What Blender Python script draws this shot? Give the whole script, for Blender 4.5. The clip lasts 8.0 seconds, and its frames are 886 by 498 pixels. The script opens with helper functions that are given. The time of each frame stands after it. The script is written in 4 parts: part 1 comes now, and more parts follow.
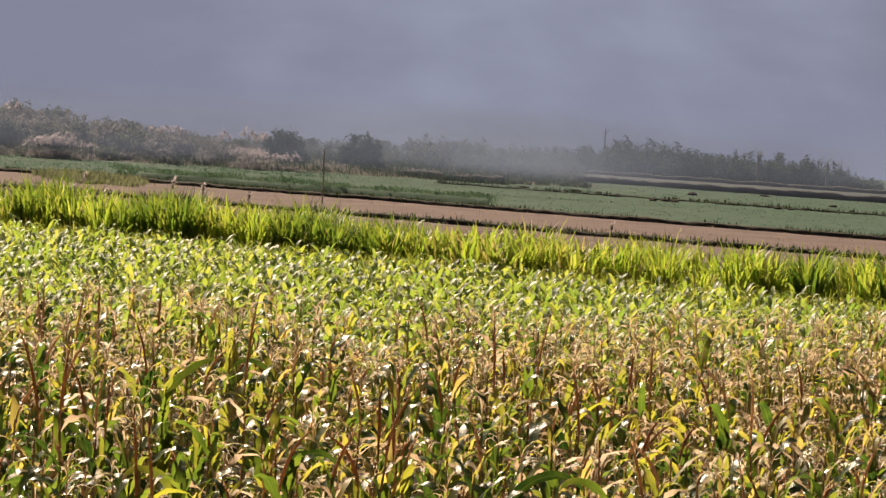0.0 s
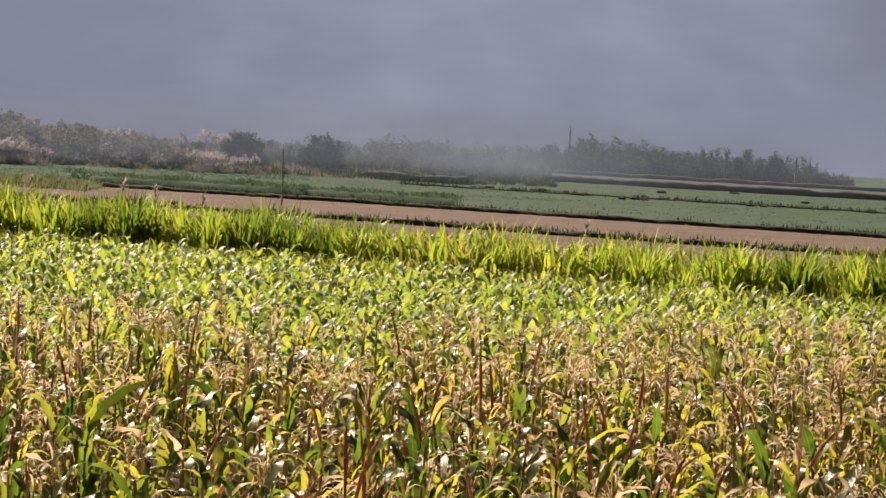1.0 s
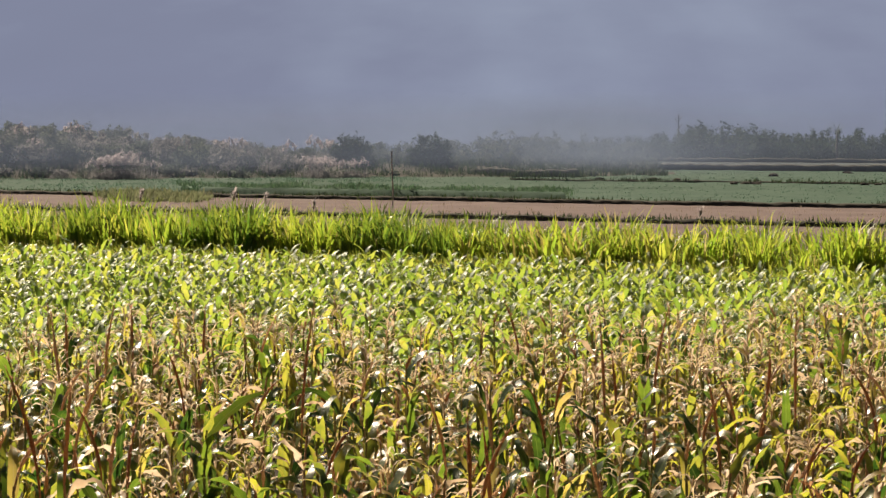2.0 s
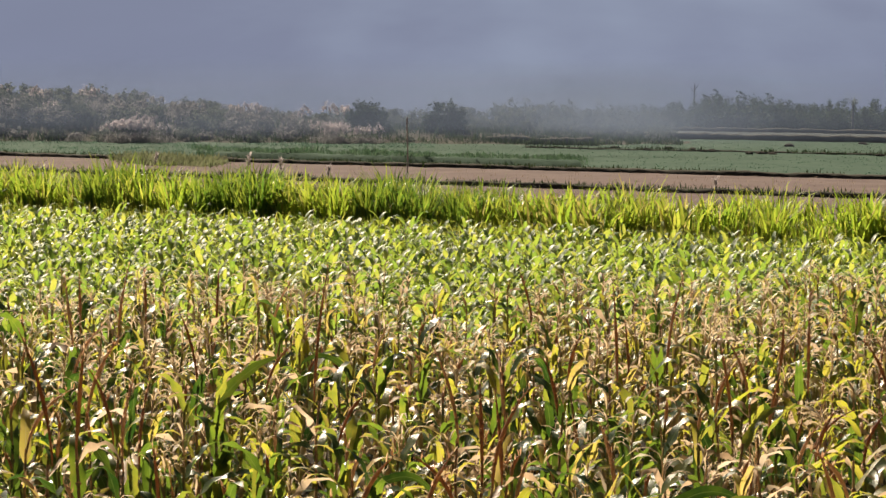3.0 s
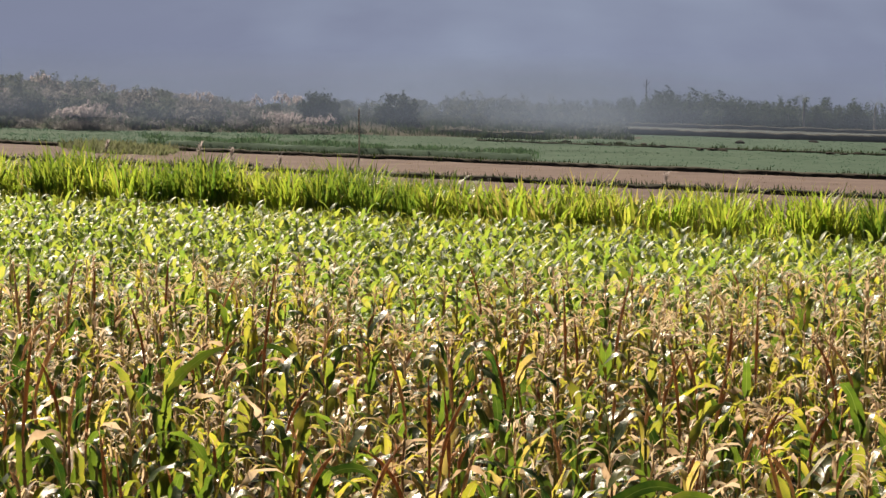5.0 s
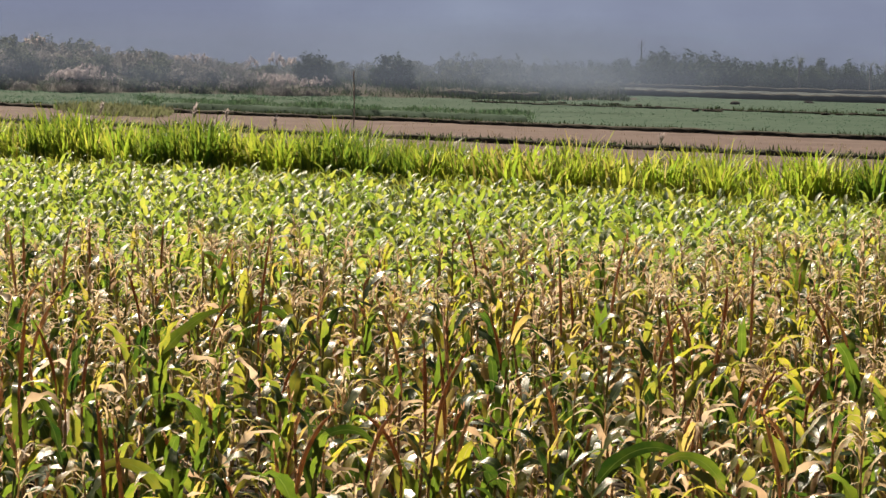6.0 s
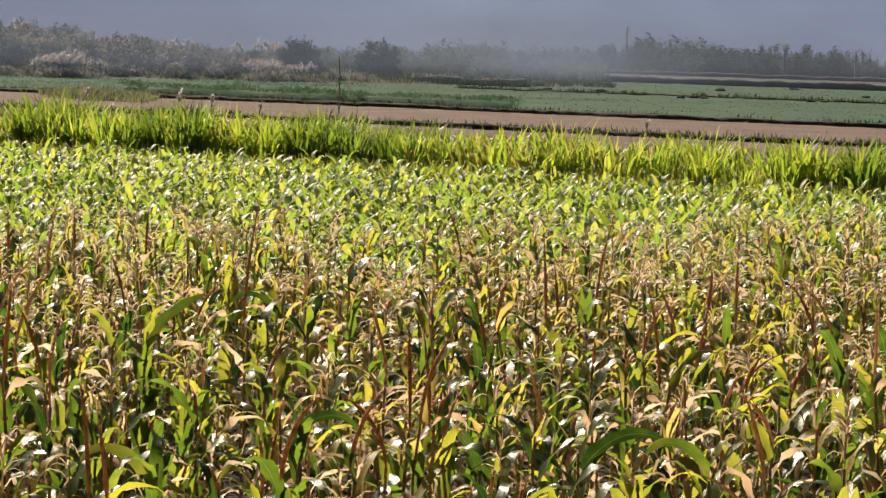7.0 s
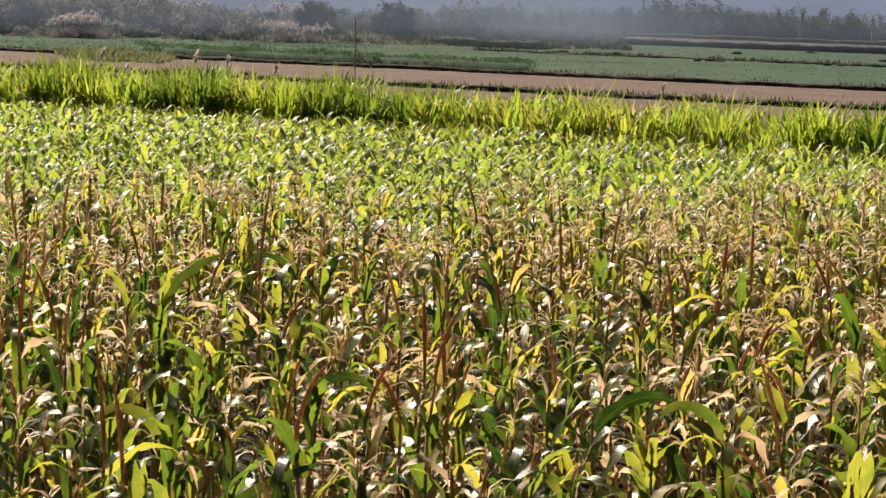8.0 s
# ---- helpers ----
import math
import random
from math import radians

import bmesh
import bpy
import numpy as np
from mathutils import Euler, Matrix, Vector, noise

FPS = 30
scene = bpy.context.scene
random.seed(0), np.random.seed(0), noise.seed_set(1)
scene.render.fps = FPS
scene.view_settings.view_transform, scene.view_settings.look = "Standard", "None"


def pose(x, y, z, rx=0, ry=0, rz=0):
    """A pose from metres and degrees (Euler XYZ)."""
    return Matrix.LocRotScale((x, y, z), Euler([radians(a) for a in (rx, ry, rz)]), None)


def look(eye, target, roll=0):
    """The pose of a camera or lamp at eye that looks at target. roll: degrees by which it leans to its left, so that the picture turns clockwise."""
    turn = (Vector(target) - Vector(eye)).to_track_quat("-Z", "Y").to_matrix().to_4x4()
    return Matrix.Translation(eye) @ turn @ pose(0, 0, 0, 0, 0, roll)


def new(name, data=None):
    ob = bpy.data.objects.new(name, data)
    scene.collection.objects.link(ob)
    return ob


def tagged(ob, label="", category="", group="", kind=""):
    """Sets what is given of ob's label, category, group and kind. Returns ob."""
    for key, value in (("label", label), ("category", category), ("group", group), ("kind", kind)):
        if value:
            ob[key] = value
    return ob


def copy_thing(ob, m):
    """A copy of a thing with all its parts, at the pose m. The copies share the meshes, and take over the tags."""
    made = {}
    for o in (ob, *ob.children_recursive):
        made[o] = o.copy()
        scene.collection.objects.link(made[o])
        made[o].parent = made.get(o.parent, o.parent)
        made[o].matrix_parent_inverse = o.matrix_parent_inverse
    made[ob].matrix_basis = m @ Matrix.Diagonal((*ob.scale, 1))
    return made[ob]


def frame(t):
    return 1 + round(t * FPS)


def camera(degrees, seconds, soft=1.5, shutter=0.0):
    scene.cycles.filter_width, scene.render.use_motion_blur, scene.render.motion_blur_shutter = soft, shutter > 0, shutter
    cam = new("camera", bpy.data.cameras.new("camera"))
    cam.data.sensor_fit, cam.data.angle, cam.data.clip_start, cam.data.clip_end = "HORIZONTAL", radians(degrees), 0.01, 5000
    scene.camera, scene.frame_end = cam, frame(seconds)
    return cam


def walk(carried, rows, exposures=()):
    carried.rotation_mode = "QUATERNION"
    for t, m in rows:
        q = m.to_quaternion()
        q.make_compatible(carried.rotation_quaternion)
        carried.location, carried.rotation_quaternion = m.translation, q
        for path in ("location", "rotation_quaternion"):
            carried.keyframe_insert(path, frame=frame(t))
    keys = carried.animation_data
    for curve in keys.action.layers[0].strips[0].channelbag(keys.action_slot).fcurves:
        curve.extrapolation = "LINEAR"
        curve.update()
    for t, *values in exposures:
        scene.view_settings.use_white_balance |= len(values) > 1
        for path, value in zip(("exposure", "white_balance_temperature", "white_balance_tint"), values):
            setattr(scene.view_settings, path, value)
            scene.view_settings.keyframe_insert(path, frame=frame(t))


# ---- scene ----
cam = camera(20.0, 8.0, 1.45)
# seconds, x, y, z, pitch, lean, turn
PATH = (
    (0.0, 0.00, -4.62, 4.80, -3.09, 3.30, -1.57),
    (0.1, 0.00, -3.64, 4.74, -2.85, 3.29, -1.72),
    (0.2, 0.00, -2.81, 4.68, -2.79, 3.09, -1.31),
    (0.3, 0.00, -1.81, 4.62, -2.98, 3.01, -1.62),
    (0.4, 0.00, -1.30, 4.58, -2.96, 3.33, -1.66),
    (0.5, 0.00, -0.85, 4.56, -3.01, 3.15, -1.84),
    (0.6, 0.00, -0.60, 4.54, -3.18, 3.24, -1.86),
    (0.7, 0.00, -0.57, 4.54, -3.49, 3.04, -2.25),
    (0.8, 0.00, -0.54, 4.54, -3.39, 2.81, -2.72),
    (0.9, 0.00, -0.51, 4.53, -2.68, 2.48, -2.87),
    (1.0, 0.00, -0.48, 4.53, -2.98, 2.62, -2.43),
    (1.1, 0.00, -0.42, 4.53, -3.05, 2.02, -1.53),
    (1.2, 0.00, -0.35, 4.52, -3.25, 1.42, -2.64),
    (2.3, 0.00, 0.00, 4.50, -3.06, -0.66, 0.77),
    (2.4, 0.00, 0.00, 4.50, -3.17, -0.15, -0.38),
    (2.5, 0.00, 0.00, 4.50, -3.42, 0.00, 0.00),
    (3.0, 0.00, 0.00, 4.50, -3.86, 0.30, 0.47),
    (3.5, 0.00, 0.00, 4.50, -3.40, 0.08, -0.00),
    (4.0, 0.00, 0.00, 4.50, -3.21, -0.11, 0.70),
    (4.5, 0.00, 0.00, 4.50, -3.76, 0.73, 0.54),
    (5.0, 0.00, 0.00, 4.50, -4.02, 1.14, -0.67),
    (5.2, 0.00, 0.00, 4.50, -4.12, 1.14, -0.76),
    (6.3, 0.00, 0.00, 4.50, -5.02, 0.99, -0.82),
    (6.5, 0.00, 0.00, 4.50, -4.99, 0.99, -0.87),
    (7.0, 0.00, 0.00, 4.50, -5.21, 1.20, -1.14),
    (7.5, 0.00, 0.00, 4.50, -5.48, 1.11, -0.13),
    (8.0, 0.00, 0.00, 4.50, -6.08, 1.43, -0.81),
)
walk(cam, [(t, pose(x, y, z, 90 + p, 0, r) @ pose(0, 0, 0, 0, 0, l)) for t, x, y, z, p, l, r in PATH],
     ((0.0, 1.06, 6950, 17), (1.0, 1.06, 6950, 17), (2.4, 1.06, 6550, 11), (8.0, 1.06, 6550, 11)))

# ---- world and sun ----
SUN_AZ, SUN_EL = -28.0, 40.0
world = bpy.data.worlds.new("world")
scene.world = world
world.use_nodes = True
wn = world.node_tree.nodes
sky = wn.new("ShaderNodeTexSky")
sky.sky_type = "NISHITA"
sky.sun_disc = False
sky.sun_elevation = radians(SUN_EL)
sky.sun_rotation = radians(SUN_AZ)
sky.dust_density = 3.0
wn["Background"].inputs["Strength"].default_value = 0.0075
world.node_tree.links.new(sky.outputs["Color"], wn["Background"].inputs["Color"])
sun_data = bpy.data.lights.new("sun", "SUN")
sun_data.energy = 5.0
sun_data.angle = radians(0.6)
sun_data.color = (1.0, 0.86, 0.66)
sun = new("sun", sun_data)
sx = math.sin(radians(SUN_AZ)) * math.cos(radians(SUN_EL))
sy = math.cos(radians(SUN_AZ)) * math.cos(radians(SUN_EL))
sz = math.sin(radians(SUN_EL))
sun.matrix_world = look((60 * sx, 60 * sy, 60 * sz), (0, 0, 0))
scene.view_settings.exposure = 1.06


# ---- materials ----
def ramp(nt, fac, stops):
    r = nt.nodes.new("ShaderNodeValToRGB")
    el = r.color_ramp.elements
    while len(el) < len(stops):
        el.new(0.5)
    for e, (p, c) in zip(el, stops):
        e.position, e.color = p, (*c, 1)
    nt.links.new(fac, r.inputs["Fac"])
    return r.outputs["Color"]


def math_node(nt, op, a, b=None):
    m = nt.nodes.new("ShaderNodeMath")
    m.operation = op
    for k, v in enumerate((a, b)):
        if v is None:
            continue
        if isinstance(v, (int, float)):
            m.inputs[k].default_value = v
        else:
            nt.links.new(v, m.inputs[k])
    return m.outputs[0]


def noise_node(nt, scale, detail=3.0, space="Object", stretch=None):
    tc = nt.nodes.new("ShaderNodeTexCoord")
    n = nt.nodes.new("ShaderNodeTexNoise")
    n.inputs["Scale"].default_value = scale
    n.inputs["Detail"].default_value = detail
    src = tc.outputs[space]
    if stretch:
        mp = nt.nodes.new("ShaderNodeMapping")
        mp.inputs["Scale"].default_value = stretch
        nt.links.new(src, mp.inputs["Vector"])
        src = mp.outputs["Vector"]
    nt.links.new(src, n.inputs["Vector"])
    return n.outputs["Fac"]


def any_random(nt):
    """A number for each piece: from its object and from its island."""
    oi = nt.nodes.new("ShaderNodeObjectInfo")
    geo = nt.nodes.new("ShaderNodeNewGeometry")
    return math_node(nt, "FRACT", math_node(nt, "ADD", oi.outputs["Random"], geo.outputs["Random Per Island"]))


def mix_color(nt, fac, a, b, mode="MIX"):
    m = nt.nodes.new("ShaderNodeMix")
    m.data_type, m.blend_type = "RGBA", mode
    if isinstance(fac, (int, float)):
        m.inputs["Factor"].default_value = fac
    else:
        nt.links.new(fac, m.inputs["Factor"])
    for k, v in ((6, a), (7, b)):
        if isinstance(v, tuple):
            m.inputs[k].default_value = (*v, 1)
        else:
            nt.links.new(v, m.inputs[k])
    return m.outputs[2]


def leaf_material(name, stops, through_stops, share=0.42, rough=0.42, blotch=None, grain=9.0, sheen=0.5, rib=None, tip=None, wax=0.0):
    """A leaf: glossy skin over a body that lets light through."""
    mat = bpy.data.materials.new(name)
    mat.use_nodes = True
    nt = mat.node_tree
    bsdf, out = nt.nodes["Principled BSDF"], nt.nodes["Material Output"]
    rnd = any_random(nt)
    n = noise_node(nt, grain, 3.0)
    fac = math_node(nt, "ADD", math_node(nt, "MULTIPLY", rnd, 0.68), math_node(nt, "MULTIPLY", math_node(nt, "SUBTRACT", n, 0.2), 0.62))
    col, thr = ramp(nt, fac, stops), ramp(nt, fac, through_stops)
    if blotch:
        spots = ramp(nt, noise_node(nt, 14.0, 4.0), ((0.61, (0, 0, 0)), (0.68, (1, 1, 1))))
        col, thr = mix_color(nt, spots, col, blotch), mix_color(nt, spots, thr, blotch)
    grain_height = noise_node(nt, 60.0, 2.0, stretch=(0.2, 1.0, 1.0))
    if rib:
        at = nt.nodes.new("ShaderNodeAttribute")
        at.attribute_name = "blade"
        sep = nt.nodes.new("ShaderNodeSeparateXYZ")
        nt.links.new(at.outputs["Vector"], sep.inputs[0])
        along, across = sep.outputs[0], math_node(nt, "ABSOLUTE", sep.outputs[1])
        line = ramp(nt, across, ((0.04, (0.6, 0.6, 0.6)), (0.11, (0, 0, 0))))
        col, thr = mix_color(nt, line, col, rib), mix_color(nt, line, thr, rib)
        vein = math_node(nt, "SINE", math_node(nt, "MULTIPLY", across, 46.0))
        grain_height = math_node(nt, "ADD", grain_height, math_node(nt, "MULTIPLY", vein, 0.25))
    if tip:
        worn = math_node(nt, "ADD", math_node(nt, "MULTIPLY", along, 0.55), math_node(nt, "MULTIPLY", math_node(nt, "POWER", across, 3.0), 0.16))
        worn = math_node(nt, "ADD", worn, math_node(nt, "ADD", math_node(nt, "MULTIPLY", noise_node(nt, 11.0, 4.0), 0.55), math_node(nt, "MULTIPLY", rnd, 0.22)))
        dead = ramp(nt, worn, ((0.96, (0, 0, 0)), (1.05, (1, 1, 1))))
        col, thr = mix_color(nt, dead, col, tip), mix_color(nt, dead, thr, tip)
    nt.links.new(col, bsdf.inputs["Base Color"])
    bsdf.inputs["Roughness"].default_value = rough
    bsdf.inputs["Specular IOR Level"].default_value = sheen
    bsdf.inputs["Coat Weight"].default_value = wax
    bsdf.inputs["Coat Roughness"].default_value = 0.38
    bump = nt.nodes.new("ShaderNodeBump")
    bump.inputs["Strength"].default_value = 0.25
    bump.inputs["Distance"].default_value = 0.01
    nt.links.new(grain_height, bump.inputs["Height"])
    nt.links.new(bump.outputs["Normal"], bsdf.inputs["Normal"])
    tr = nt.nodes.new("ShaderNodeBsdfTranslucent")
    nt.links.new(thr, tr.inputs["Color"])
    mx = nt.nodes.new("ShaderNodeMixShader")
    mx.inputs["Fac"].default_value = share
    nt.links.new(bsdf.outputs[0], mx.inputs[1])
    nt.links.new(tr.outputs[0], mx.inputs[2])
    nt.links.new(mx.outputs[0], out.inputs["Surface"])
    return mat


def solid_material(name, stops, rough=0.85, scale=4.0, detail=6.0, bump=0.4, fine=None, space="Object", stretch=None, by_piece=0.4, sheen=0.5):
    mat = bpy.data.materials.new(name)
    mat.use_nodes = True
    nt = mat.node_tree
    bsdf = nt.nodes["Principled BSDF"]
    n = noise_node(nt, scale, detail, space, stretch)
    f = noise_node(nt, fine or scale * 9, 4.0, space, stretch)
    fac = math_node(nt, "ADD", math_node(nt, "MULTIPLY", n, 0.6), math_node(nt, "MULTIPLY", f, 0.4))
    if by_piece:
        r = math_node(nt, "MULTIPLY", math_node(nt, "SUBTRACT", any_random(nt), 0.5), by_piece)
        fac = math_node(nt, "ADD", fac, r)
    nt.links.new(ramp(nt, fac, stops), bsdf.inputs["Base Color"])
    bsdf.inputs["Roughness"].default_value = rough
    bsdf.inputs["Specular IOR Level"].default_value = sheen
    b = nt.nodes.new("ShaderNodeBump")
    b.inputs["Strength"].default_value = bump
    b.inputs["Distance"].default_value = 0.05
    nt.links.new(f, b.inputs["Height"])
    nt.links.new(b.outputs["Normal"], bsdf.inputs["Normal"])
    return mat


M_GREEN = leaf_material("corn_leaf_green", ((0.15, (0.010, 0.028, 0.010)), (0.6, (0.026, 0.050, 0.016)), (0.95, (0.10, 0.10, 0.028))),
                        ((0.15, (0.04, 0.11, 0.014)), (0.6, (0.25, 0.38, 0.035)), (0.95, (0.66, 0.63, 0.08))), 0.40, 0.30, sheen=0.5,
                        rib=(0.22, 0.30, 0.08), tip=(0.50, 0.34, 0.18), wax=0.18)
M_YELLOW = leaf_material("corn_leaf_yellowing", ((0.15, (0.15, 0.145, 0.03)), (0.6, (0.26, 0.205, 0.05)), (0.95, (0.42, 0.29, 0.11))),
                         ((0.15, (0.52, 0.56, 0.04)), (0.6, (0.66, 0.61, 0.07)), (0.95, (0.80, 0.60, 0.20))), 0.46, 0.45, blotch=(0.44, 0.28, 0.13), sheen=0.35,
                         rib=(0.56, 0.48, 0.22), tip=(0.58, 0.43, 0.25))
M_DRY = leaf_material("corn_leaf_dry", ((0.15, (0.30, 0.19, 0.12)), (0.6, (0.50, 0.36, 0.25)), (0.95, (0.74, 0.63, 0.53))),
                      ((0.15, (0.56, 0.39, 0.24)), (0.6, (0.74, 0.56, 0.37)), (0.95, (0.86, 0.71, 0.54))), 0.48, 0.45, grain=14.0, sheen=0.5)
M_TASSEL = leaf_material("corn_tassel_dry", ((0.15, (0.30, 0.20, 0.13)), (0.6, (0.44, 0.31, 0.21)), (0.95, (0.60, 0.46, 0.34))),
                         ((0.15, (0.55, 0.42, 0.23)), (0.6, (0.72, 0.57, 0.35)), (0.95, (0.86, 0.71, 0.49))), 0.5, 0.6)
M_SPIKE = leaf_material("corn_tassel_spike", ((0.15, (0.15, 0.08, 0.05)), (0.6, (0.30, 0.18, 0.11)), (0.95, (0.56, 0.41, 0.28))),
                        ((0.15, (0.42, 0.21, 0.10)), (0.6, (0.60, 0.37, 0.20)), (0.95, (0.80, 0.60, 0.39))), 0.5, 0.45, grain=40.0)
M_SILK = solid_material("corn_silk", ((0.3, (0.07, 0.03, 0.018)), (0.7, (0.16, 0.075, 0.04))), 0.7, 20.0)
M_STALK_DRY = solid_material("corn_stalk_dry", ((0.2, (0.26, 0.11, 0.05)), (0.5, (0.46, 0.25, 0.13)), (0.8, (0.62, 0.42, 0.25))), 0.45, 6.0)
M_STALK_GREEN = solid_material("corn_stalk_green", ((0.2, (0.16, 0.15, 0.03)), (0.5, (0.30, 0.25, 0.07)), (0.8, (0.42, 0.33, 0.14))), 0.45, 6.0)
M_HUSK = leaf_material("corn_husk", ((0.15, (0.44, 0.32, 0.18)), (0.6, (0.56, 0.45, 0.29)), (0.95, (0.66, 0.56, 0.42))),
                       ((0.15, (0.44, 0.32, 0.14)), (0.6, (0.52, 0.42, 0.2)), (0.95, (0.58, 0.48, 0.28))), 0.3, 0.5)
M_YOUNG = leaf_material("young_corn_leaf", ((0.15, (0.065, 0.125, 0.045)), (0.6, (0.13, 0.19, 0.07)), (0.95, (0.23, 0.255, 0.10))),
                        ((0.15, (0.26, 0.44, 0.055)), (0.6, (0.48, 0.60, 0.07)), (0.95, (0.72, 0.72, 0.12))), 0.44, 0.55, sheen=0.42, rib=(0.34, 0.46, 0.15), wax=0.3)
M_NAPIER = leaf_material("tall_grass_blade", ((0.15, (0.05, 0.10, 0.016)), (0.6, (0.105, 0.15, 0.022)), (0.95, (0.22, 0.21, 0.05))),
                         ((0.15, (0.25, 0.42, 0.04)), (0.6, (0.44, 0.56, 0.055)), (0.95, (0.62, 0.62, 0.10))), 0.5, 0.45)
M_NAPIER_DEEP = leaf_material("tall_grass_deep_blade", ((0.15, (0.030, 0.072, 0.016)), (0.6, (0.06, 0.105, 0.022)), (0.95, (0.13, 0.15, 0.035))),
                              ((0.15, (0.13, 0.26, 0.03)), (0.6, (0.26, 0.38, 0.04)), (0.95, (0.47, 0.51, 0.07))), 0.45, 0.42)
M_NAPIER_DRY = leaf_material("tall_grass_straw", ((0.15, (0.28, 0.22, 0.10)), (0.6, (0.38, 0.32, 0.14)), (0.95, (0.5, 0.44, 0.24))),
                             ((0.15, (0.44, 0.38, 0.1)), (0.6, (0.54, 0.48, 0.14)), (0.95, (0.60, 0.54, 0.22))), 0.45, 0.6)
M_PLUME = leaf_material("seed_plume", ((0.15, (0.36, 0.315, 0.31)), (0.6, (0.45, 0.395, 0.39)), (0.95, (0.54, 0.48, 0.475))),
                        ((0.15, (0.47, 0.41, 0.43)), (0.6, (0.56, 0.49, 0.51)), (0.95, (0.65, 0.57, 0.59))), 0.48, 0.8)
M_STRAW = leaf_material("stubble_straw", ((0.15, (0.10, 0.075, 0.055)), (0.6, (0.15, 0.115, 0.085)), (0.95, (0.20, 0.16, 0.12))),
                        ((0.15, (0.22, 0.17, 0.13)), (0.6, (0.28, 0.22, 0.17)), (0.95, (0.34, 0.28, 0.22))), 0.5, 0.7)
# the next two leaf colours are paled and greyed to carry distant haze
M_BUSH_HAZED = leaf_material("bush_leaf", ((0.15, (0.11, 0.125, 0.115)), (0.6, (0.145, 0.16, 0.145)), (0.95, (0.20, 0.205, 0.185))),
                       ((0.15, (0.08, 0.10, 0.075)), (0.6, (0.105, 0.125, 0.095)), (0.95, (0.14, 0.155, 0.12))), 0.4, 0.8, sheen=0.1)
M_SCRUB_HAZED = leaf_material("dry_scrub_leaf_hazed", ((0.15, (0.20, 0.195, 0.205)), (0.6, (0.29, 0.28, 0.29)), (0.95, (0.41, 0.395, 0.40))),
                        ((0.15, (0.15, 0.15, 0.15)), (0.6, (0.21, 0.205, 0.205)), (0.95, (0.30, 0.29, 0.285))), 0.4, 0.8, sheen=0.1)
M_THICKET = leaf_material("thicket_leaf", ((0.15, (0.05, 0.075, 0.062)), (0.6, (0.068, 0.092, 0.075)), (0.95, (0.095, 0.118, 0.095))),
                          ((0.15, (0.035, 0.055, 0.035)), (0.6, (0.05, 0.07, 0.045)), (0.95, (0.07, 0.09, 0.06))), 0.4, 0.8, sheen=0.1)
M_TWIG = solid_material("twig_bark", ((0.3, (0.11, 0.10, 0.09)), (0.7, (0.19, 0.17, 0.155))), 0.9, 3.0)
M_SEEDLING = leaf_material("seedling_leaf", ((0.15, (0.034, 0.074, 0.055)), (0.6, (0.044, 0.089, 0.065)), (0.95, (0.060, 0.103, 0.074))),
                           ((0.15, (0.060, 0.120, 0.086)), (0.6, (0.074, 0.139, 0.098)), (0.95, (0.096, 0.156, 0.110))), 0.55, 0.7, sheen=0.15)
M_WEED = leaf_material("bund_weed", ((0.15, (0.035, 0.05, 0.035)), (0.6, (0.05, 0.07, 0.045)), (0.95, (0.075, 0.09, 0.06))),
                       ((0.15, (0.03, 0.05, 0.02)), (0.6, (0.04, 0.065, 0.025)), (0.95, (0.07, 0.09, 0.04))), 0.3, 0.8, sheen=0.1)
M_MOUND = leaf_material("mound_grass", ((0.15, (0.048, 0.088, 0.058)), (0.6, (0.072, 0.120, 0.077)), (0.95, (0.120, 0.168, 0.112))),
                        ((0.15, (0.056, 0.112, 0.064)), (0.6, (0.080, 0.144, 0.083)), (0.95, (0.128, 0.192, 0.120))), 0.4, 0.8, sheen=0.1)
M_SOIL = solid_material("dark_soil", ((0.25, (0.014, 0.010, 0.007)), (0.5, (0.027, 0.020, 0.014)), (0.75, (0.049, 0.036, 0.025))), 0.95, 1.2, by_piece=0, sheen=0.08)
M_TILLED = solid_material("tilled_soil", ((0.25, (0.081, 0.059, 0.058)), (0.5, (0.118, 0.090, 0.086)), (0.75, (0.161, 0.125, 0.120))), 0.95, 0.35, fine=5.0, by_piece=0, sheen=0.08)
M_GRASSLAND = solid_material("short_grass", ((0.25, (0.027, 0.057, 0.041)), (0.5, (0.041, 0.074, 0.054)), (0.75, (0.058, 0.093, 0.070))), 0.95, 0.25, fine=3.0, by_piece=0, sheen=0.08)
M_FALLOW = solid_material("fallow_ground", ((0.25, (0.039, 0.048, 0.049)), (0.5, (0.055, 0.065, 0.066)), (0.75, (0.075, 0.086, 0.087))), 0.95, 0.3, fine=3.0, by_piece=0, sheen=0.08)
M_BUND = solid_material("bund_earth", ((0.25, (0.035, 0.035, 0.030)), (0.5, (0.058, 0.056, 0.048)), (0.75, (0.093, 0.086, 0.074))), 0.95, 1.5, by_piece=0, sheen=0.08)
M_CLOD = solid_material("clod", ((0.3, (0.022, 0.020, 0.018)), (0.7, (0.045, 0.040, 0.034))), 0.95, 3.0, sheen=0.08)
M_POLE = solid_material("weathered_pole", ((0.3, (0.30, 0.28, 0.26)), (0.7, (0.48, 0.44, 0.40))), 0.85, 2.0, stretch=(8, 8, 0.6))
